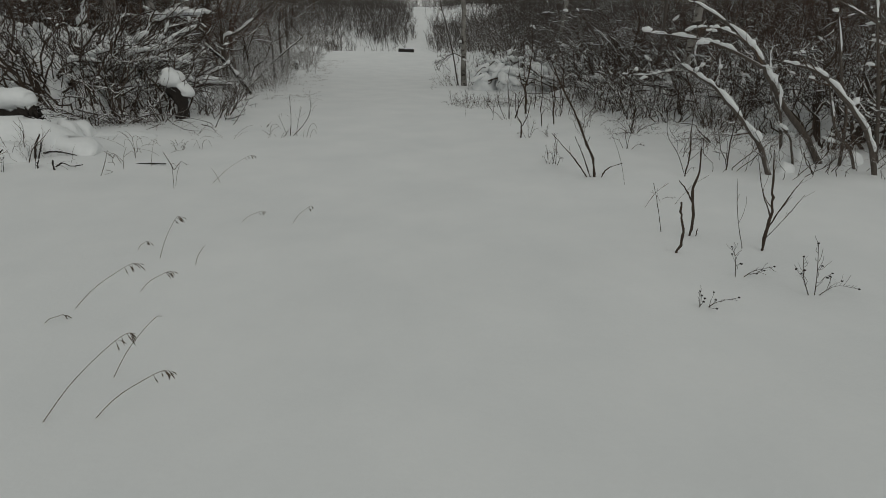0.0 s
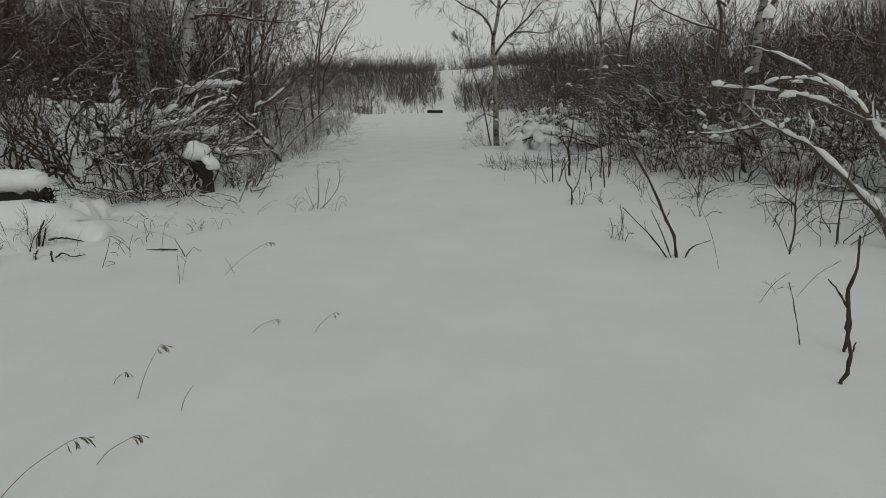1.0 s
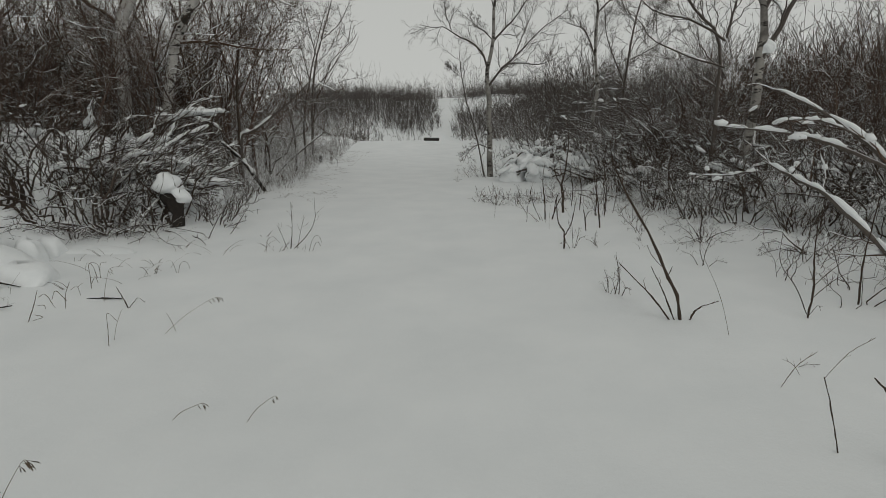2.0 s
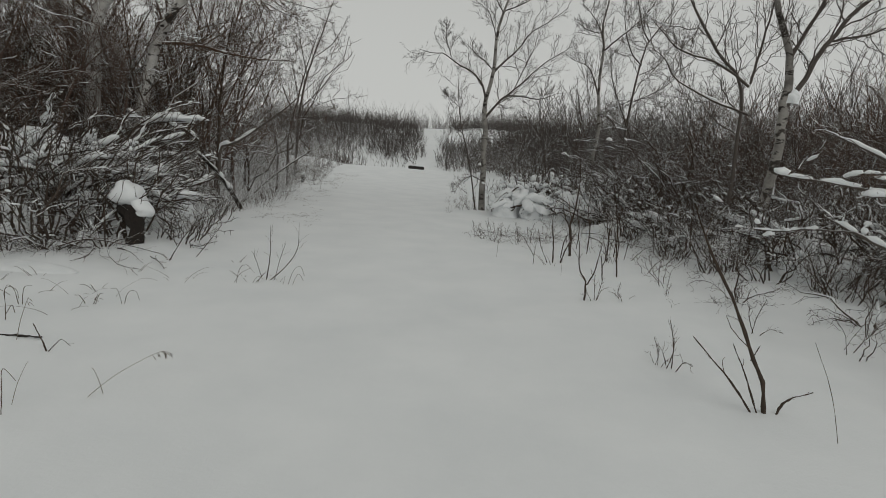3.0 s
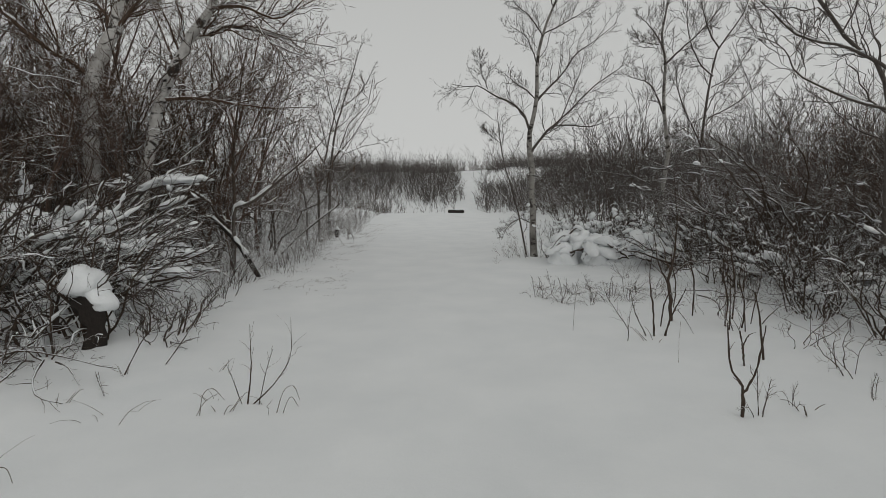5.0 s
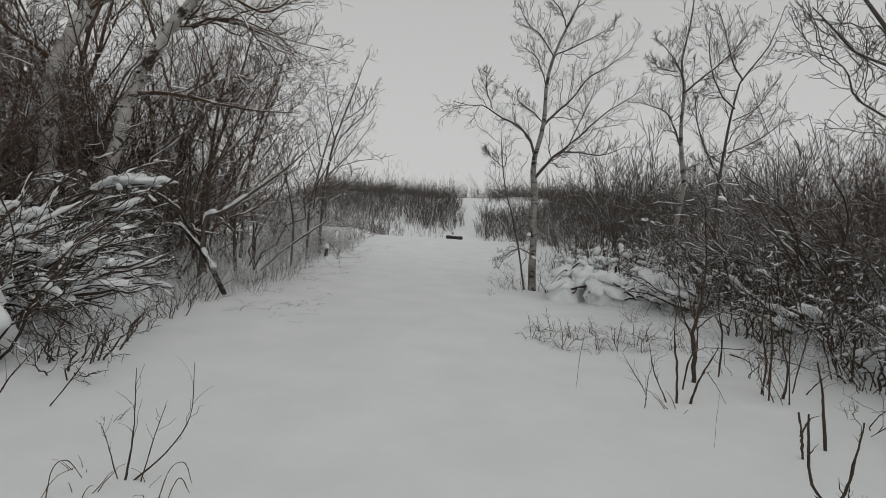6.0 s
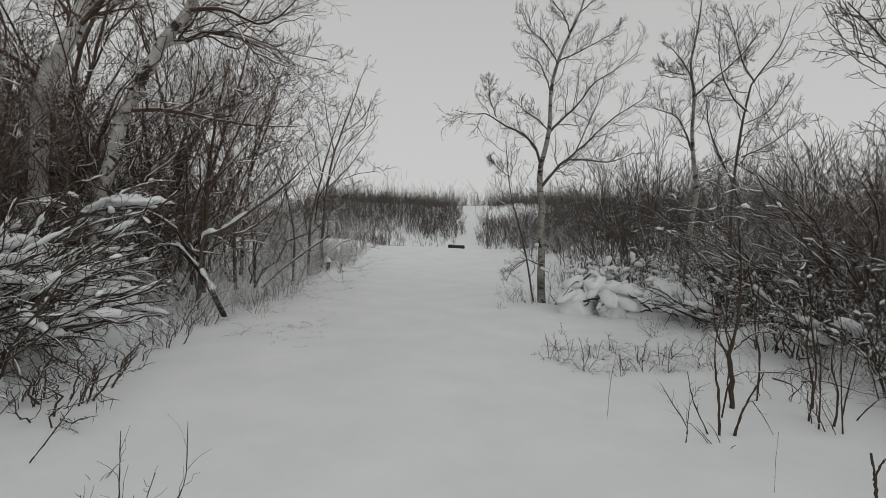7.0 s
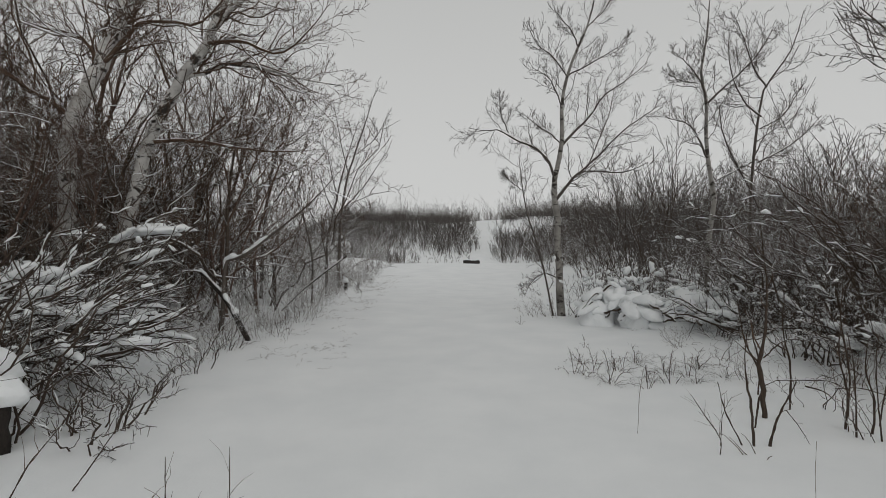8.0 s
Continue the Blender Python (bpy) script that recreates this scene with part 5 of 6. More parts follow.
bough((4.58, 5.5), [[(0, 0, -0.1, 0.036), (-0.07, 0.1, 0.24, 0.034), (-0.24, 0.2, 0.58, 0.031), (-0.45, 0.35, 0.85, 0.027), (-0.57, 0.45, 0.99, 0.023), (-0.73, 0.55, 1.06, 0.018), (-0.95, 0.7, 1.12, 0.007)]], BOWED, 62, 0.013)
for k, st in enumerate([[(4.08, 6.3, 0, 0.026), (3.94, 6.35, 0.56, 0.022), (3.81, 6.4, 0.81, 0.017), (3.72, 6.5, 1.3, 0.006)], [(4.17, 6.2, 0, 0.02), (4.03, 6.2, 0.3, 0.017), (3.9, 6.25, 0.5, 0.014), (3.8, 6.3, 0.95, 0.005)],
                        [(4.55, 6.0, 0, 0.026), (4.47, 6.05, 0.6, 0.022), (4.37, 6.1, 0.9, 0.018), (4.2, 6.2, 1.6, 0.006)], [(4.96, 6.0, 0, 0.03), (4.85, 6.1, 0.6, 0.027), (4.77, 6.2, 1.1, 0.022), (4.6, 6.35, 1.9, 0.007)],
                        [(4.6, 5.8, 0, 0.024), (4.48, 5.85, 0.2, 0.022), (4.34, 5.95, 0.4, 0.018), (4.2, 6.1, 0.95, 0.006)], [(5.5, 6.1, 0, 0.035), (5.4, 6.2, 0.8, 0.03), (5.05, 6.5, 1.4, 0.022), (4.5, 6.8, 1.8, 0.007)]]):
    x, y = st[0][:2]
    bough((x, y), [[(px - x, py - y, pz - 0.1 * (q == 0), r) for q, (px, py, pz, r) in enumerate(st)]], "upright grey stem beside the bowed trees, flecked with snow", 160 + k, 0.005, 6)
for k, (x, y, z, w) in enumerate([(4.3, 6.3, 0.14, 0.13), (4.12, 6.35, 0.3, 0.08), (3.75, 5.8, 0.02, 0.1), (4.65, 6.1, 0.05, 0.12)]):
    lump = new("snow_mound", mesh_of("snow_mound", pad_arrays(np.random.default_rng(470 + k), (0, 0, 0), (1, 0.2, 0), (w * 1.3, w, w + z), 8, 16, 0.05), M_SNOW))
    lump.matrix_basis = pose(*lift(x, y, 0.03), 0, 0, 40 * k)
    tagged(lump, "snow caught at the foot of bowed stems", "snow heap", "snow heaps")

# left: shelf of snow on fallen boughs
shelf = bough((-8.0, 13.0), [[(0, 0, 0.0, 0.035), (0.7, 0, 0.85, 0.03), (1.3, 0.05, 1.25, 0.026), (2.0, 0.1, 1.4, 0.02), (2.72, 0.15, 1.45, 0.008)], [(0.2, -0.2, 0.0, 0.025), (0.9, -0.25, 0.7, 0.022), (1.7, -0.3, 1.1, 0.018), (2.5, -0.3, 1.3, 0.008)],
                     [(0.3, 0.2, 0.1, 0.04), (1.1, 0.2, 1.1, 0.035), (1.8, 0.2, 1.6, 0.025), (2.4, 0.2, 1.8, 0.010)]], "fallen boughs carrying a shelf of snow", 64, 0.012)
for k, (x0, x1, y, z, r) in enumerate([(1.25, 2.68, 0.08, 1.46, 0.10), (1.4, 2.5, -0.12, 1.44, 0.08), (1.2, 2.2, 0.26, 1.5, 0.09)]):
    w = guided([(x0, y, z - 0.14, 0.03), (x0 + 0.3, y, z - 0.03, r), ((x0 + x1) / 2, y, z + 0.02, r * 1.1), (x1 - 0.25, y, z + 0.03, r), (x1, y, z, 0.02)], 16)
    w[0][:, 1:-1] += np.random.default_rng(20 + k).normal(0, 0.016, w[0][:, 1:-1].shape)
    part("snow_slab", tube_arrays([w], 9, 0.55), M_SNOW, shelf, "flat slab of snow on the boughs")
bough((-5.85, 14.8), [[(-0.1, 0, -0.1, 0.05), (-0.06, 0, 0.7, 0.05), (0.0, 0, 1.32, 0.045), (0.3, 0, 1.45, 0.042), (0.6, 0, 1.62, 0.036), (1.37, 0.05, 2.2, 0.024), (1.8, 0.1, 2.6, 0.014), (2.2, 0.1, 3.0, 0.006)]],
      "bent alder limb with a thick ridge of snow", 66, 0.022, upto=0.62)


def brush(at, seed, count, high, label, reach=(1.3, 2.3), aim=0.0, pads=11):
    """Dead branches fallen one over another, all rising outwards, with lumps of snow caught between them."""
    rng = np.random.default_rng(seed)
    root = thing("snowy_brush", lift(*at), label, "brush", "snowy brush on the bank")
    p = np.stack([rng.uniform(-0.7, 0.5, count), rng.uniform(-0.5, 0.5, count), rng.uniform(-0.05, 0.4, count) * high], 1)
    a = rng.normal(aim, 0.55, count)
    e = rng.uniform(0.2, 0.9, count)
    d = np.stack([np.cos(a) * np.cos(e), np.sin(a) * np.cos(e), np.sin(e)], 1)
    r = rng.uniform(0.013, 0.03, count)
    main = grow(rng, p, d, rng.uniform(*reach, count) * (0.6 + 0.4 * high), r, r * 0.3, 10, 0.13, (0, 0, -0.05))
    side = sprout(rng, main, 8, 0.1, 0.97, 0.4, (0.3, 1.0), 6, 0.2, (0, 0, 0.02), rmin=0.004)
    twig = sprout(rng, side, 2, 0.1, 1.0, 0.4, (0.3, 1.0), 3, 0.2, (0, 0, 0.03), rmin=0.003)
    each("branch", main, 6, M_DARK, root)
    part("twig_spray", tube_arrays([side, twig], 3), M_DARK, root, kind="stuff")
    thin = [snow_lines(rng, main, 0.6, 0.034, 14, 0.9, (0.25, 0.6)), snow_lines(rng, main, 0.5, 0.026, 14, 0.9, (0.15, 0.3)), snow_lines(rng, side, 0.4, 0.009, 7, 0.85, (0.2, 0.6))]
    part("snow_load", join([tube_arrays([q for q in thin if len(q[0])], 5, 0.8)] + pads_on(rng, side, pads, (0.02, 0.06))), M_SNOW, root, "thin snow along the branches", kind="stuff")
    for v, f in pads_on(rng, main, pads + 10, (0.065, 0.14), 0.85, (1.1, 1.9), (0.5, 0.85), 0.75):
        part("snow_pad", (v, f), M_SNOW, root, "lump of snow caught between branches")
    return root


BRUSH = "fallen dark branches with lumps of snow caught between them"
for k, (x, y, high) in enumerate([(-7.2, 12.4, 1.3), (-6.6, 10.6, 0.85), (-8.2, 12.4, 1.5), (-6.4, 11.1, 0.8), (-7.0, 11.4, 1.1), (-8.0, 11.2, 1.2)]):
    brush((x, y), 91 + k, 13, high, BRUSH)
for k, (x, y, high) in enumerate([(-6.1, 10.3, 0.6), (-5.9, 10.5, 0.65), (-6.9, 10.6, 0.9), (-6.6, 12.3, 0.9), (-6.0, 11.0, 0.7), (-6.2, 9.9, 0.8)]):
    brush((x, y), 120 + k, 13, high, BRUSH, (1.2, 2.0), 0.1, 4)

for k, (x, y, high, way) in enumerate([(3.6, 15.6, 0.5, 2.6), (4.4, 14.2, 0.6, 2.9), (4.2, 12.6, 0.5, 3.3), (5.0, 11.2, 0.6, 2.8), (5.6, 9.9, 0.6, 3.1)]):
    brush((x, y), 140 + k, 9, high, "fallen dark branches under snow inside the thicket", (0.9, 1.6), way, 3)

# leaning log and snowy branch
log = thing("leaning_log", lift(-5.25, 14.45), "thin log leaning on a shrub, snow along its top", "log")
b = guided([(0.08, -0.03, -0.1, 0.045), (-0.25, 0.12, 0.33, 0.05), (-0.65, 0.35, 0.75, 0.048), (-1.25, 0.6, 1.2, 0.04)], 14)
part("log_wood", tube_arrays([b], 10), M_ROT, log)
rng = np.random.default_rng(70)
part("snow", tube_arrays([snow_lines(rng, b, 1.0, 0.042, 14, 0.95, (0.95, 1.0))], 8, 0.7), M_SNOW, log, "band of snow along the log")

# stump
rng = np.random.default_rng(71)
stump = thing("stump", lift(-4.6, 9.33), "dark rotten stump under a thick cap of snow", "stump")
n = 18
a = np.linspace(0, 2 * np.pi, n, endpoint=False)
V, F = [], []
for i, (z, r) in enumerate([(-0.15, 0.13), (0.0, 0.1), (0.12, 0.085), (0.2, 0.072), (0.28, 0.1), (0.38, 0.122), (0.47, 0.125), (0.54, 0.1), (0.56, 0.02)]):
    for j in range(n):
        rr = r * (1 + 0.3 * np.sin(3 * a[j] + z * 7) + 0.14 * np.sin(7 * a[j] + z * 9) + 0.15 * rng.normal())
        V.append((rr * np.cos(a[j]) + 0.06 * np.sin(z * 7) - 0.02, rr * 0.9 * np.sin(a[j]), z))
for i in range(8):
    for j in range(n):
        F.append((i * n + j, i * n + (j + 1) % n, (i + 1) * n + (j + 1) % n, (i + 1) * n + j))
poly_part("stump_wood", (np.array(V), F), M_ROT, stump)
cap = join([pad_arrays(rng, (-0.04, 0, 0.62), (1, 0, -0.15), (0.2, 0.17, 0.2), 10, 20, 0.05), pad_arrays(rng, (0.13, -0.02, 0.5), (0.4, 0, -1), (0.13, 0.12, 0.09), 9, 18, 0.06)])
part("snow_cap", cap, M_SNOW, stump, "thick cap of snow slipping to one side")

# branches lying before the stump
def lying(at, lines, label, seed, r=0.014):
    """Fallen branches by guide points, thinning towards their tips."""
    stems = [[(x, y, z, r * (1 - 0.7 * k / (len(line) - 1))) for k, (x, y, z) in enumerate(line)] for line in lines]
    return sapling("fallen_branch", at, stems, label, M_DARK, per=5, seed=seed, ratio=0.18, category="branch")


lying((-4.87, 9.08), [[(-0.09, -0.61, 0.14), (0.12, -0.46, 0.16), (0.58, -0.52, 0.15), (0.97, -0.6, 0.1), (1.12, -0.52, 0.04)], [(0.42, -0.5, 0.15), (0.72, -0.92, 0.08), (1.01, -1.17, 0.04), (1.28, -1.26, 0.03)],
                      [(0.25, -0.5, 0.15), (0.44, -0.82, 0.1), (0.46, -0.95, 0.06), (0.28, -0.94, 0.0)], [(0.55, -0.51, 0.14), (0.77, -0.63, 0.08), (1.04, -0.83, 0.0)],
                      [(0.99, -0.59, 0.08), (1.24, -0.86, 0.04), (1.37, -0.98, -0.02)], [(0.11, 0.15, 0.28), (0.02, -0.07, 0.2), (0.11, -0.45, 0.14), (0.17, -0.77, 0.03)], [(-0.81, 0.38, 0.43), (-0.07, -0.17, 0.28), (0.21, -0.45, 0.14)]],
      "fallen dark branches sprawling on the snow before the stump", 88)
lying((2.29, 10.62), [[(-0.85, 0.05, -0.05), (-0.78, 0.0, 0.36), (-0.45, 0.0, 0.41), (-0.21, 0.0, 0.39), (-0.06, 0.0, 0.25), (0.07, 0.0, 0.03)], [(-0.05, -0.3, -0.05), (-0.08, -0.3, 0.34), (-0.09, -0.3, 0.62), (-0.06, -0.3, 0.86)],
                      [(-0.18, -0.2, -0.04), (-0.18, -0.2, 0.3), (-0.19, -0.2, 0.59), (-0.23, -0.2, 0.83)], [(0.18, 0.1, -0.03), (0.24, 0.1, 0.29), (0.28, 0.1, 0.5), (0.3, 0.1, 0.71)],
                      [(0.25, 0.1, -0.03), (0.39, 0.1, 0.09), (0.52, 0.1, 0.21), (0.65, 0.1, 0.26)], [(-0.45, 0.0, 0.41), (-0.25, 0.1, 0.29), (-0.16, 0.1, 0.21)], [(-0.21, 0.0, 0.39), (0.1, 0.2, 0.3), (0.4, 0.2, 0.22), (0.69, 0.2, 0.18)]],
      "low dark branches crossing over the snow at the thicket edge", 89, 0.009)

# snow-covered logs and heaps at the start of the left bank
old = thing("fallen_log", lift(-5.5, 6.93), "rotten fallen log under a deep cushion of snow", "log")
b = guided([(-1.7, 0.1, 0.31, 0.01), (-1.6, 0.1, 0.32, 0.12), (-0.6, 0.0, 0.35, 0.14), (0.0, -0.05, 0.39, 0.13), (0.22, -0.1, 0.43, 0.11), (0.3, -0.1, 0.44, 0.085), (0.33, -0.1, 0.44, 0.004)], 24)
wood, skin = tube_arrays([b], 14)
wood = wood + np.random.default_rng(5).normal(0, 0.016, wood.shape) * (1, 1, 1.3)
part("log_wood", (wood, skin), M_ROT, old)
rng = np.random.default_rng(51)
for k in range(7):
    a = rng.uniform(0, 6.28)
    foot = (0.22, -0.1 + 0.08 * np.cos(a), 0.41 + 0.08 * np.sin(a))
    part("splinter", tube_arrays([guided([(*foot, 0.02), (foot[0] + 0.08, foot[1] + rng.normal(0, 0.015), foot[2] + rng.normal(0, 0.02), 0.014), (foot[0] + rng.uniform(0.12, 0.22), foot[1] + rng.normal(0, 0.03), foot[2] + rng.normal(0, 0.03), 0.003)], 6)], 5), M_ROT, old)
cush = guided([(-1.95, 0.05, 0.42, 0.001), (-1.85, 0.05, 0.47, 0.12), (-1.5, 0.05, 0.54, 0.17), (-0.6, -0.04, 0.59, 0.185), (0.05, -0.08, 0.605, 0.175), (0.22, -0.1, 0.6, 0.15), (0.3, -0.1, 0.58, 0.1), (0.34, -0.1, 0.57, 0.001)], 26)
cush[0][:, 3:-7] += np.random.default_rng(6).normal(0, 0.012, cush[0][:, 3:-7].shape)
part("snow", tube_arrays([cush], 12, 0.75), M_SNOW, old, "deep smooth cushion of snow")


def heap(x, y, size, seed, label="rounded heap of snow over brushwood", turn=0, sink=0.1, rough=0.2, group="snow heaps"):
    rng = np.random.default_rng(seed)
    V, F = pad_arrays(rng, (0, 0, 0), (1, 0, 0), size, 10, 22, rough * 0.06)
    ob = new("snow_mound", mesh_of("snow_mound", (V, F), M_SNOW))
    ob.matrix_basis = pose(*lift(x, y, sink), 0, 0, turn)
    return tagged(ob, label, "snow heap", group)


for k, (x, y, sx, sy, sz, turn) in enumerate([(-5.05, 6.38, 0.46, 0.36, 0.46, 10), (-5.7, 6.25, 0.5, 0.38, 0.4, -8), (-5.05, 5.98, 0.28, 0.17, 0.25, 5), (-4.6, 6.5, 0.4, 0.24, 0.22, -6), (-5.03, 7.1, 0.15, 0.14, 0.32, 20),
                                               (-5.25, 7.6, 0.24, 0.17, 0.22, 0), (-4.85, 7.75, 0.6, 0.2, 0.06, -14), (-6.0, 7.9, 0.6, 0.3, 0.24, -5)]):
    heap(x, y, (sx, sy, sz), 400 + k, turn=turn, rough=1.1, sink=0.03)
SHOOT = "dark dry shoot beside the snowy log"
sapling("dry_shoot", (-4.86, 5.88), [[(0, 0, 0, 0.004), (-0.02, 0, 0.14, 0.0035), (-0.05, 0, 0.24, 0.002)], [(0, 0, 0.1, 0.003), (0.05, 0, 0.17, 0.0025), (0.12, 0, 0.2, 0.0015)]], SHOOT, per=2, seed=80, category="shoot", group="dry shoots")
sapling("dry_shoot", (-4.85, 6.06), [[(0, 0, 0, 0.006), (0.02, 0, 0.16, 0.005), (0.05, 0, 0.32, 0.004), (-0.02, 0, 0.44, 0.002)], [(0.05, 0, 0.3, 0.003), (0.07, 0, 0.38, 0.0025), (0.05, 0, 0.47, 0.0015)]], SHOOT, per=2, seed=81, category="shoot", group="dry shoots")
sapling("dry_shoot", (-4.66, 5.83), [[(0, 0, 0, 0.007), (0.06, 0.05, 0.14, 0.006), (0.15, 0.15, 0.26, 0.004), (0.2, 0.2, 0.34, 0.002)]], SHOOT, per=6, seed=82, category="shoot", group="dry shoots")
sapling("dry_shoot", (-4.6, 5.86), [[(0, 0, 0, 0.005), (0.04, 0, 0.12, 0.004), (0.1, 0, 0.22, 0.002)]], SHOOT, per=3, seed=83, category="shoot", group="dry shoots")
sapling("dry_shoot", (-4.98, 5.95), [[(0, 0, 0, 0.004), (0.01, 0, 0.2, 0.003), (-0.01, 0, 0.34, 0.002)]], SHOOT, per=2, seed=84, category="shoot", group="dry shoots")
sapling("stick", (-4.74, 6.2), [[(0, 0, 0.1, 0.018), (0.18, 0, 0.07, 0.016), (0.39, 0, 0.02, 0.01)]], "dark stick under the edge of a snow heap", M_ROT, per=0, category="stick", seed=7)
# broken sticks that also stand in for the hollow's shade
sapling("stick", (-4.78, 6.1), [[(-0.02, 0, 0, 0.016), (0.05, 0, 0.15, 0.013), (0.12, 0.02, 0.28, 0.007)], [(0.03, 0, 0.02, 0.012), (0.1, 0, 0.12, 0.01), (0.13, 0, 0.2, 0.006)]], "broken dark sticks darkening the shaded hollow between two snow heaps", M_ROT, per=3, category="stick", seed=61)
sapling("stick", (-4.85, 5.62), [[(-0.3, 0, -0.03, 0.014), (0, 0, 0.08, 0.013), (0.14, 0, 0.2, 0.006)]], "dark stick slanting out of the snow", M_ROT, per=2, category="stick", seed=62)
# added dark piece in place of the shade beneath the heap
sapling("stick", (-5.2, 5.9), [[(-0.4, 0, 0.02, 0.022), (0, 0, 0.05, 0.024), (0.25, 0, 0.03, 0.016)]], "dark stick added for the shade under a snow heap's edge", M_ROT, per=0, category="stick", seed=63)
sapling("stick", (-5.7, 6.75), [[(-0.5, 0, 0.16, 0.035), (0, 0, 0.2, 0.045), (0.4, 0, 0.22, 0.03)]], "rotten branch under the fallen log", M_ROT, per=4, category="stick", seed=64)
for k, (x, y, sx, sy, sz) in enumerate([(-6.9, 8.9, 0.22, 0.16, 0.2), (-6.4, 8.75, 0.26, 0.18, 0.16), (-5.9, 8.95, 0.18, 0.14, 0.24), (-5.45, 8.8, 0.2, 0.15, 0.16), (-5.15, 9.2, 0.16, 0.12, 0.26), (-7.5, 8.8, 0.3, 0.2, 0.24), (-6.15, 9.3, 0.26, 0.16, 0.36), (-5.7, 9.5, 0.26, 0.16, 0.4), (-6.7, 9.4, 0.3, 0.18, 0.42), (-5.2, 10.0, 0.26, 0.16, 0.36)]):
    heap(x, y, (sx, sy, sz), 480 + k, turn=37 * (k % 4) - 50, rough=1.3)
sapling("stick", (-4.51, 5.3), [[(0, 0, 0.0, 0.012), (-0.16, 0.22, 0.06, 0.011), (-0.32, 0.45, 0.1, 0.008)]], "dark stick slanting out of the snow", M_ROT, per=0, category="stick", seed=17)
sapling("stick", (-4.13, 5.5), [[(0, 0, 0, 0.012), (0.01, 0, 0.06, 0.011), (0.02, 0, 0.1, 0.008)]], "broken stick end in the snow", M_ROT, per=0, category="stick", seed=18)
for k, (x, y, sx, sy, sz) in enumerate([(-7.2, 10.8, 0.9, 0.5, 0.8), (-7.9, 11.6, 1.0, 0.6, 1.1), (-6.5, 11.5, 0.9, 0.5, 0.8), (-8.8, 10.7, 1.0, 0.6, 0.95), (-7.4, 12.2, 0.9, 0.6, 1.0), (-6.2, 10.5, 0.7, 0.4, 0.55), (-6.2, 12.6, 0.8, 0.5, 0.8), (-5.7, 10.0, 0.5, 0.3, 0.45),
                                             (-6.7, 10.0, 0.6, 0.35, 0.6), (-7.6, 9.9, 0.8, 0.4, 0.75), (-8.6, 9.8, 0.9, 0.4, 0.8), (-7.0, 11.5, 0.9, 0.5, 1.05), (-8.3, 10.9, 1.0, 0.5, 1.1), (-9.4, 11.4, 1.1, 0.6, 1.2), (-6.0, 11.3, 0.6, 0.35, 0.7)]):
    heap(x, y, (sx, sy, sz), 450 + k, turn=23 * (k % 3) - 20, rough=1.3)
for k, (x, y, sx, sy, sz) in enumerate([(3.3, 14.0, 0.5, 0.5, 0.4), (4.2, 11.3, 0.6, 0.5, 0.45), (5.0, 9.8, 0.6, 0.5, 0.45), (3.6, 12.4, 0.5, 0.4, 0.4), (5.6, 8.2, 0.7, 0.5, 0.45)]):
    heap(x, y, (sx, sy, sz), 430 + k, turn=31 * k, rough=0.25)


def brush_pile(at, seed, count, wide, high, label):
    """Felled branches thrown together and drifted over: humps of snow with branches arching across them."""
    rng = np.random.default_rng(seed)
    root = thing("brush_pile", lift(*at), label, "brush pile", "brush piles")
    for k in range(5):
        x, y = rng.uniform(-wide, wide), rng.uniform(-0.25, 0.2)
        V, F = lump_arrays(rng, (rng.uniform(0.3, 0.5), rng.uniform(0.2, 0.32), high * (0.6 - 0.3 * (x / wide) ** 2)), 0.25, 9, 16, 2.6)
        poly_part("snow_hump", (V, F), M_SNOW, root, "hump of snow over branches", at=(x, y, -0.05))
    for k in range(12):
        x, y = rng.uniform(-wide, wide) * 0.9, rng.uniform(-0.35, 0.1)
        z = high * (0.75 - 0.4 * (x / wide) ** 2) * rng.uniform(0.3, 1.0)
        pad = pad_arrays(rng, (x, y, z), (rng.uniform(-1, 1), -0.4, rng.uniform(-0.7, 0.1)), (rng.uniform(0.2, 0.34), rng.uniform(0.13, 0.2), rng.uniform(0.09, 0.15)), 5, 12, 0.07)
        part("snow_slab", pad, M_SNOW, root, "rounded slab of snow on branches")
    for k in range(count):
        a = rng.uniform(-0.9, 0.9)
        c = np.array([rng.uniform(-wide, wide) * 0.8, rng.uniform(-0.4, 0.2)])
        half = rng.uniform(0.3, 0.65)
        z = high * rng.uniform(0.35, 0.85) * (1 - 0.55 * (abs(c[0]) / wide) ** 2)
        d = np.array([np.cos(a), np.sin(a)]) * (1 if rng.random() < 0.5 else -1)
        r = rng.uniform(0.014, 0.028)
        line = guided([(*(c - d * half), z * rng.uniform(0.3, 0.7), r), (*(c - d * half * 0.35), z * 0.9, r), (*(c + d * half * 0.25), z, r * 0.8), (*(c + d * half), z * rng.uniform(0.2, 0.8), r * 0.5)], 14)
        line[0][:, 1:] += rng.normal(0, 0.012, line[0][:, 1:].shape)
        part("felled_branch", tube_arrays([line], 7), M_DARK, root)
        load = [snow_lines(rng, line, 1.0, rng.uniform(0.02, 0.05), 12, 0.95, (0.2, 0.5)) for _ in range(2)]
        load = [q for q in load if len(q[0])]
        if load:
            part("snow_slab", tube_arrays(load, 8, 0.75), M_SNOW, root, "rounded ridge of snow on a branch")
    return root


PILE = "heap of felled branches buried under slabs of snow"
brush_pile((1.5, 17.3), 500, 10, 0.6, 1.0, PILE)
brush_pile((2.2, 16.7), 501, 10, 0.5, 0.95, PILE)
brush_pile((2.9, 16.4), 502, 11, 0.5, 0.75, PILE)

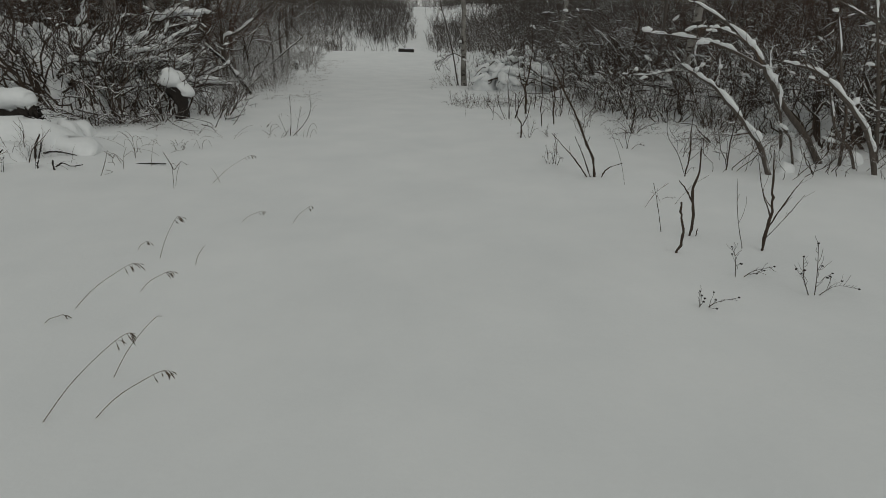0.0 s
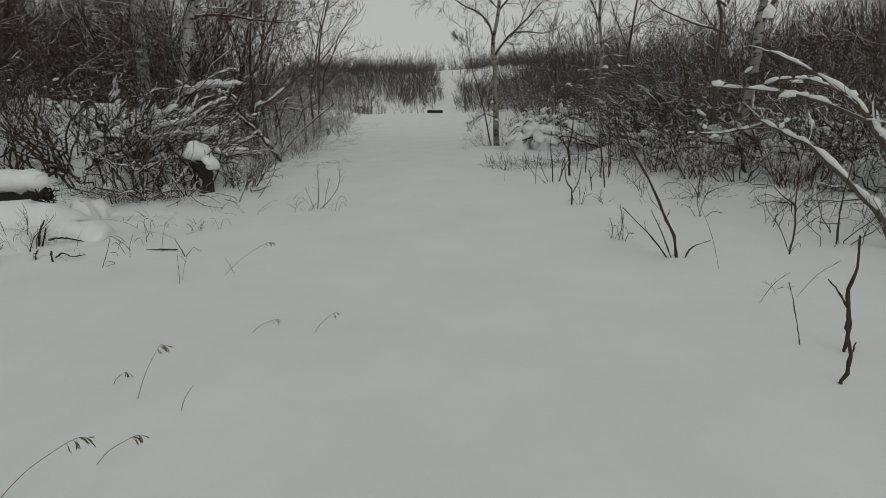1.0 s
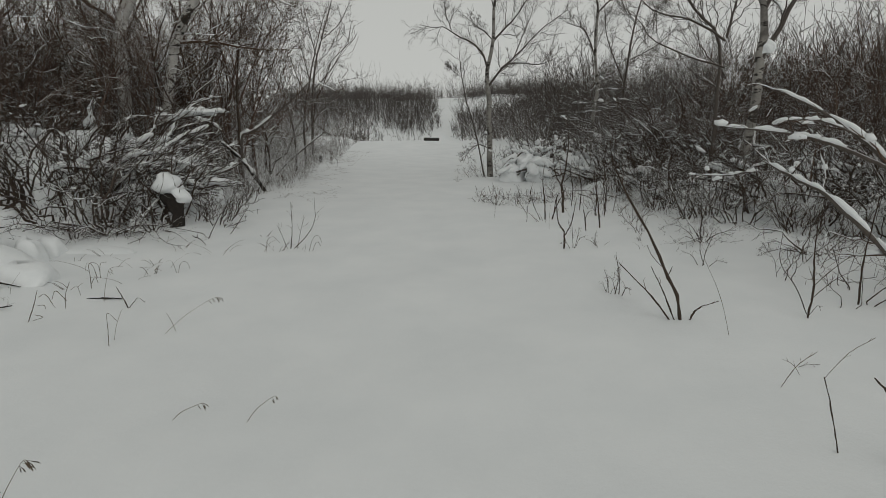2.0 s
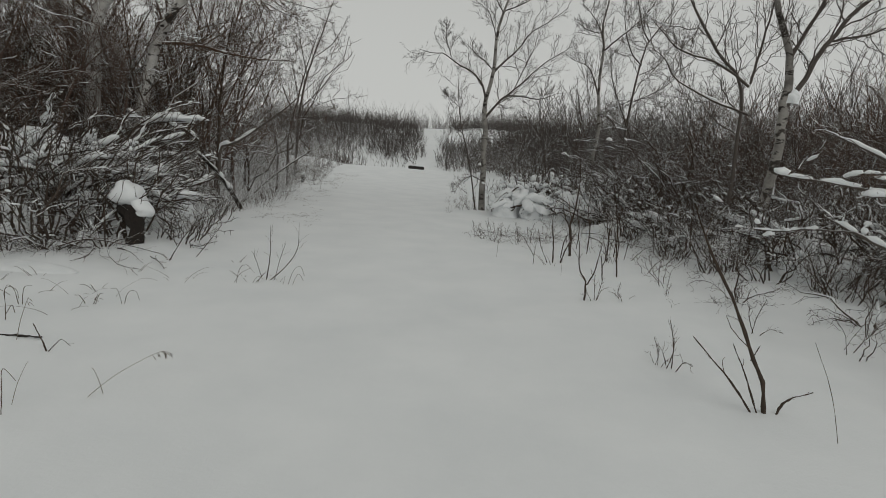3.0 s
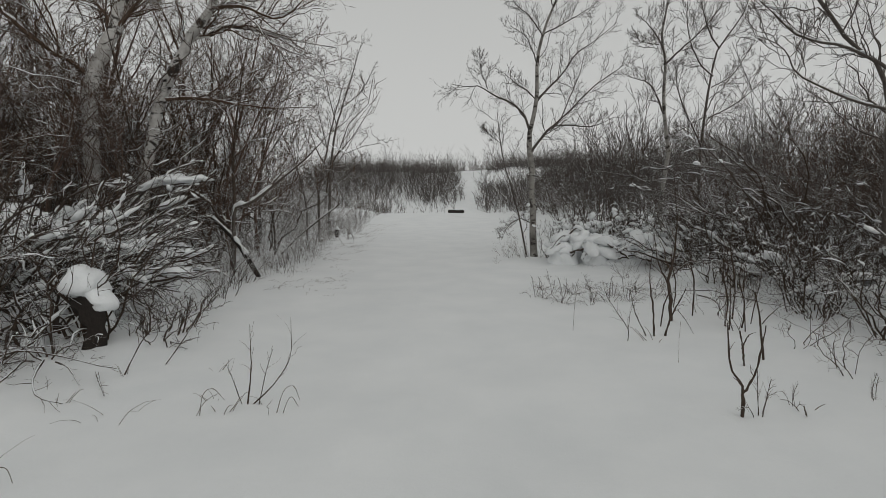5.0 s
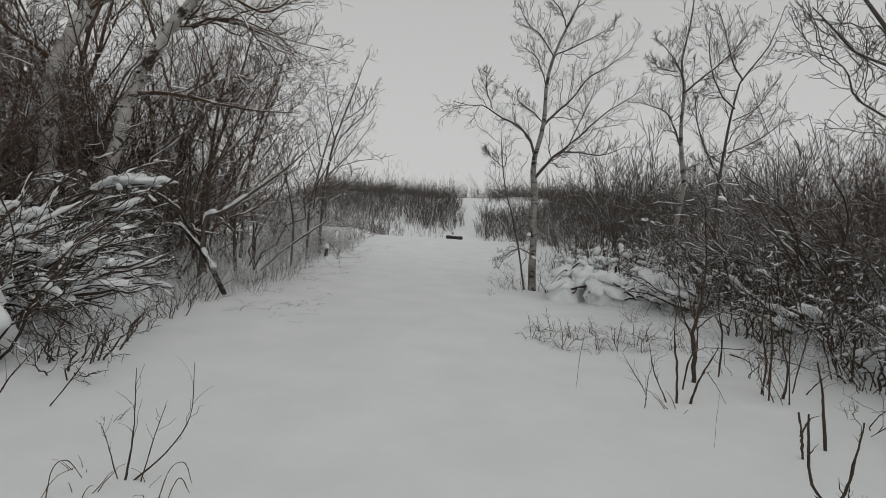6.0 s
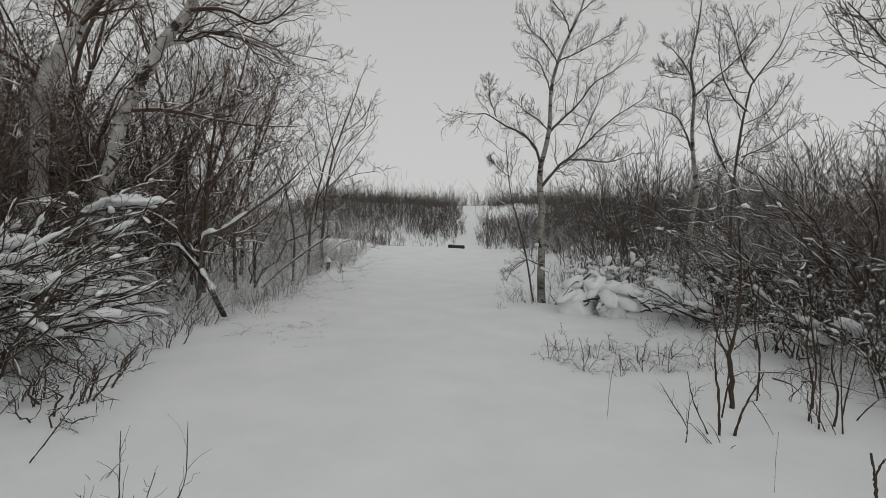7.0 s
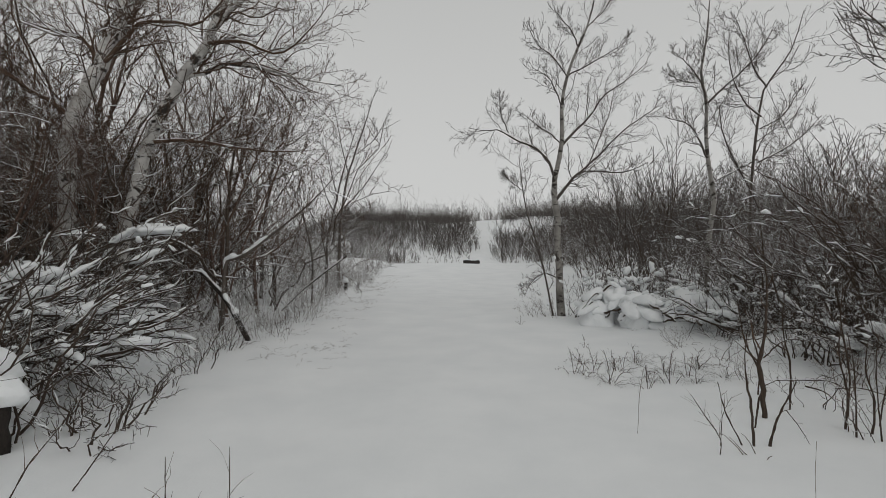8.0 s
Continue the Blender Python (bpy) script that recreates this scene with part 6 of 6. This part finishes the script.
# stick lying on the snow, and broken ends by the heaps
sapling("stick", (-3.38, 6.02), [[(-0.17, 0, 0.055, 0.010), (0, 0, 0.012, 0.012), (0.17, -0.01, 0.012, 0.009)]], "dark stick lying on the snow", M_ROT, per=0, category="stick")
sapling("stick", (-4.2, 5.61), [[(0, 0, 0.03, 0.012), (0.1, -0.01, 0.045, 0.01), (0.2, -0.02, 0.012, 0.009), (0.34, -0.03, 0.03, 0.005)]], "crooked broken stick in the snow", M_ROT, per=0, category="stick", seed=3)
sapling("stick", (-4.32, 5.5), [[(0, 0, 0.0, 0.016), (-0.03, 0.08, 0.05, 0.016), (-0.07, 0.16, 0.07, 0.01)]], "broken stick end in the snow", M_ROT, per=0, category="stick", seed=4)
sapling("crooked_twig", (-3.02, 5.83), [[(0, 0, 0, 0.007), (-0.04, 0, 0.08, 0.006), (-0.09, 0, 0.19, 0.003)], [(0.0, 0, 0.05, 0.005), (0.07, 0, 0.075, 0.004), (0.1, 0, 0.09, 0.003), (0.15, 0, 0.05, 0.002)]], "small crooked dark twig in the snow", per=1, seed=19, category="twig")

# bent grass with broken, hanging blades beside the heaps
BROKEN = "broken dry grass with hanging blades"
for k, (x, y, blades) in enumerate([(-3.6, 5.4, [[(0, 0, 0, 0.004), (0.09, 0, 0.11, 0.0035), (0.14, 0, 0.22, 0.003), (0.16, 0, 0.27, 0.002)], [(0.14, 0, 0.19, 0.003), (0.19, 0, 0.14, 0.003), (0.2, 0, 0.11, 0.002)], [(0.1, 0, 0.11, 0.003), (0.16, 0, 0.04, 0.003), (0.07, 0, 0.01, 0.002)],
                                               [(0.16, 0, 0.26, 0.003), (0.22, 0, 0.23, 0.003), (0.28, 0, 0.12, 0.002)]]),
                                    (-3.55, 5.75, [[(0, 0, 0, 0.003), (0.03, 0, 0.12, 0.003), (0.09, 0, 0.24, 0.002)], [(0.03, 0, 0.12, 0.003), (-0.05, 0, 0.16, 0.003), (-0.1, 0, 0.08, 0.002)], [(0.09, 0, 0.22, 0.003), (0.15, 0, 0.2, 0.002), (0.17, 0, 0.12, 0.002)]]),
                                    (-3.72, 6.3, [[(0, 0, 0, 0.004), (0.01, 0, 0.12, 0.003), (0.02, 0, 0.25, 0.003), (0.1, 0, 0.25, 0.002), (0.12, 0, 0.17, 0.002)], [(0.01, 0, 0.1, 0.003), (0.06, 0, 0.12, 0.003), (0.08, 0, 0.06, 0.002)]]),
                                    (-2.62, 5.0, [[(0, 0, 0, 0.003), (0.02, 0, 0.12, 0.0025), (0.036, 0, 0.25, 0.002), (0.1, 0, 0.19, 0.0015)]]),
                                    (-3.95, 6.7, [[(0, 0, 0, 0.003), (-0.03, 0, 0.12, 0.003), (-0.09, 0, 0.16, 0.002), (-0.13, 0, 0.07, 0.002)], [(0.02, 0, 0, 0.003), (0.05, 0, 0.14, 0.003), (0.12, 0, 0.17, 0.002)]]),
                                    (-3.2, 6.9, [[(0, 0, 0, 0.003), (0.05, 0, 0.1, 0.003), (0.12, 0, 0.12, 0.002), (0.15, 0, 0.04, 0.002)], [(0, 0, 0, 0.003), (-0.04, 0, 0.12, 0.002), (-0.1, 0, 0.13, 0.002)]]),
                                    (-2.1, 8.0, [[(0, 0, 0, 0.004), (0.07, 0, 0.16, 0.003), (0.15, 0, 0.2, 0.003), (0.19, 0, 0.1, 0.002)], [(0.04, 0, 0, 0.003), (0.12, 0, 0.12, 0.003), (0.18, 0, 0.05, 0.002)]]),
                                    (-2.62, 7.9, [[(0, 0, 0, 0.004), (0.04, 0, 0.15, 0.003), (0.12, 0, 0.2, 0.003), (0.2, 0, 0.12, 0.002)], [(-0.05, 0, 0, 0.003), (0.05, 0, 0.1, 0.003), (0.16, 0, 0.17, 0.002)]])]):
    sapling("bent_grass", (x, y), blades, BROKEN, M_SEED, per=0, category="grass", group="broken grass", seed=90 + k)

# post and timber far along the trail
post = thing("post", lift(-6.9, 25.2), "short dark wooden post at the trail edge", "post")
part("post_wood", tube_arrays([guided([(0, 0, -0.1, 0.075), (0, 0, 0.15, 0.075), (0.01, 0, 0.32, 0.07)], 6)], 9), M_ROT, post)
poly_part("snow_cap", lump_arrays(np.random.default_rng(3), (0.10, 0.10, 0.11), 0.1, 6, 12), M_SNOW, post, "white snow cap", at=(0.01, 0, 0.33))

beam = thing("timber_beam", lift(-3.4, 47.0), "dark timber beam lying across the trail crest", "beam")
bmb = bmesh.new()
bmesh.ops.create_cube(bmb, size=1.0, matrix=Matrix.Translation((0, 0, 0.12)) @ pose(0, 0, 0, 0, 2, 4) @ Matrix.Diagonal((1.35, 0.4, 0.3, 1)))
bmesh.ops.bevel(bmb, geom=bmb.edges[:], offset=0.04, segments=2, affect="EDGES")
beam_me = bpy.data.meshes.new("beam_wood")
bmb.to_mesh(beam_me)
bmb.free()
beam_me.materials.append(M_PLANK)
new("beam_wood", beam_me).parent = beam
poly_part("snow", lump_arrays(np.random.default_rng(4), (0.62, 0.17, 0.07), 0.1, 6, 16), M_SNOW, beam, "thin snow along the beam", at=(0, 0, 0.26))
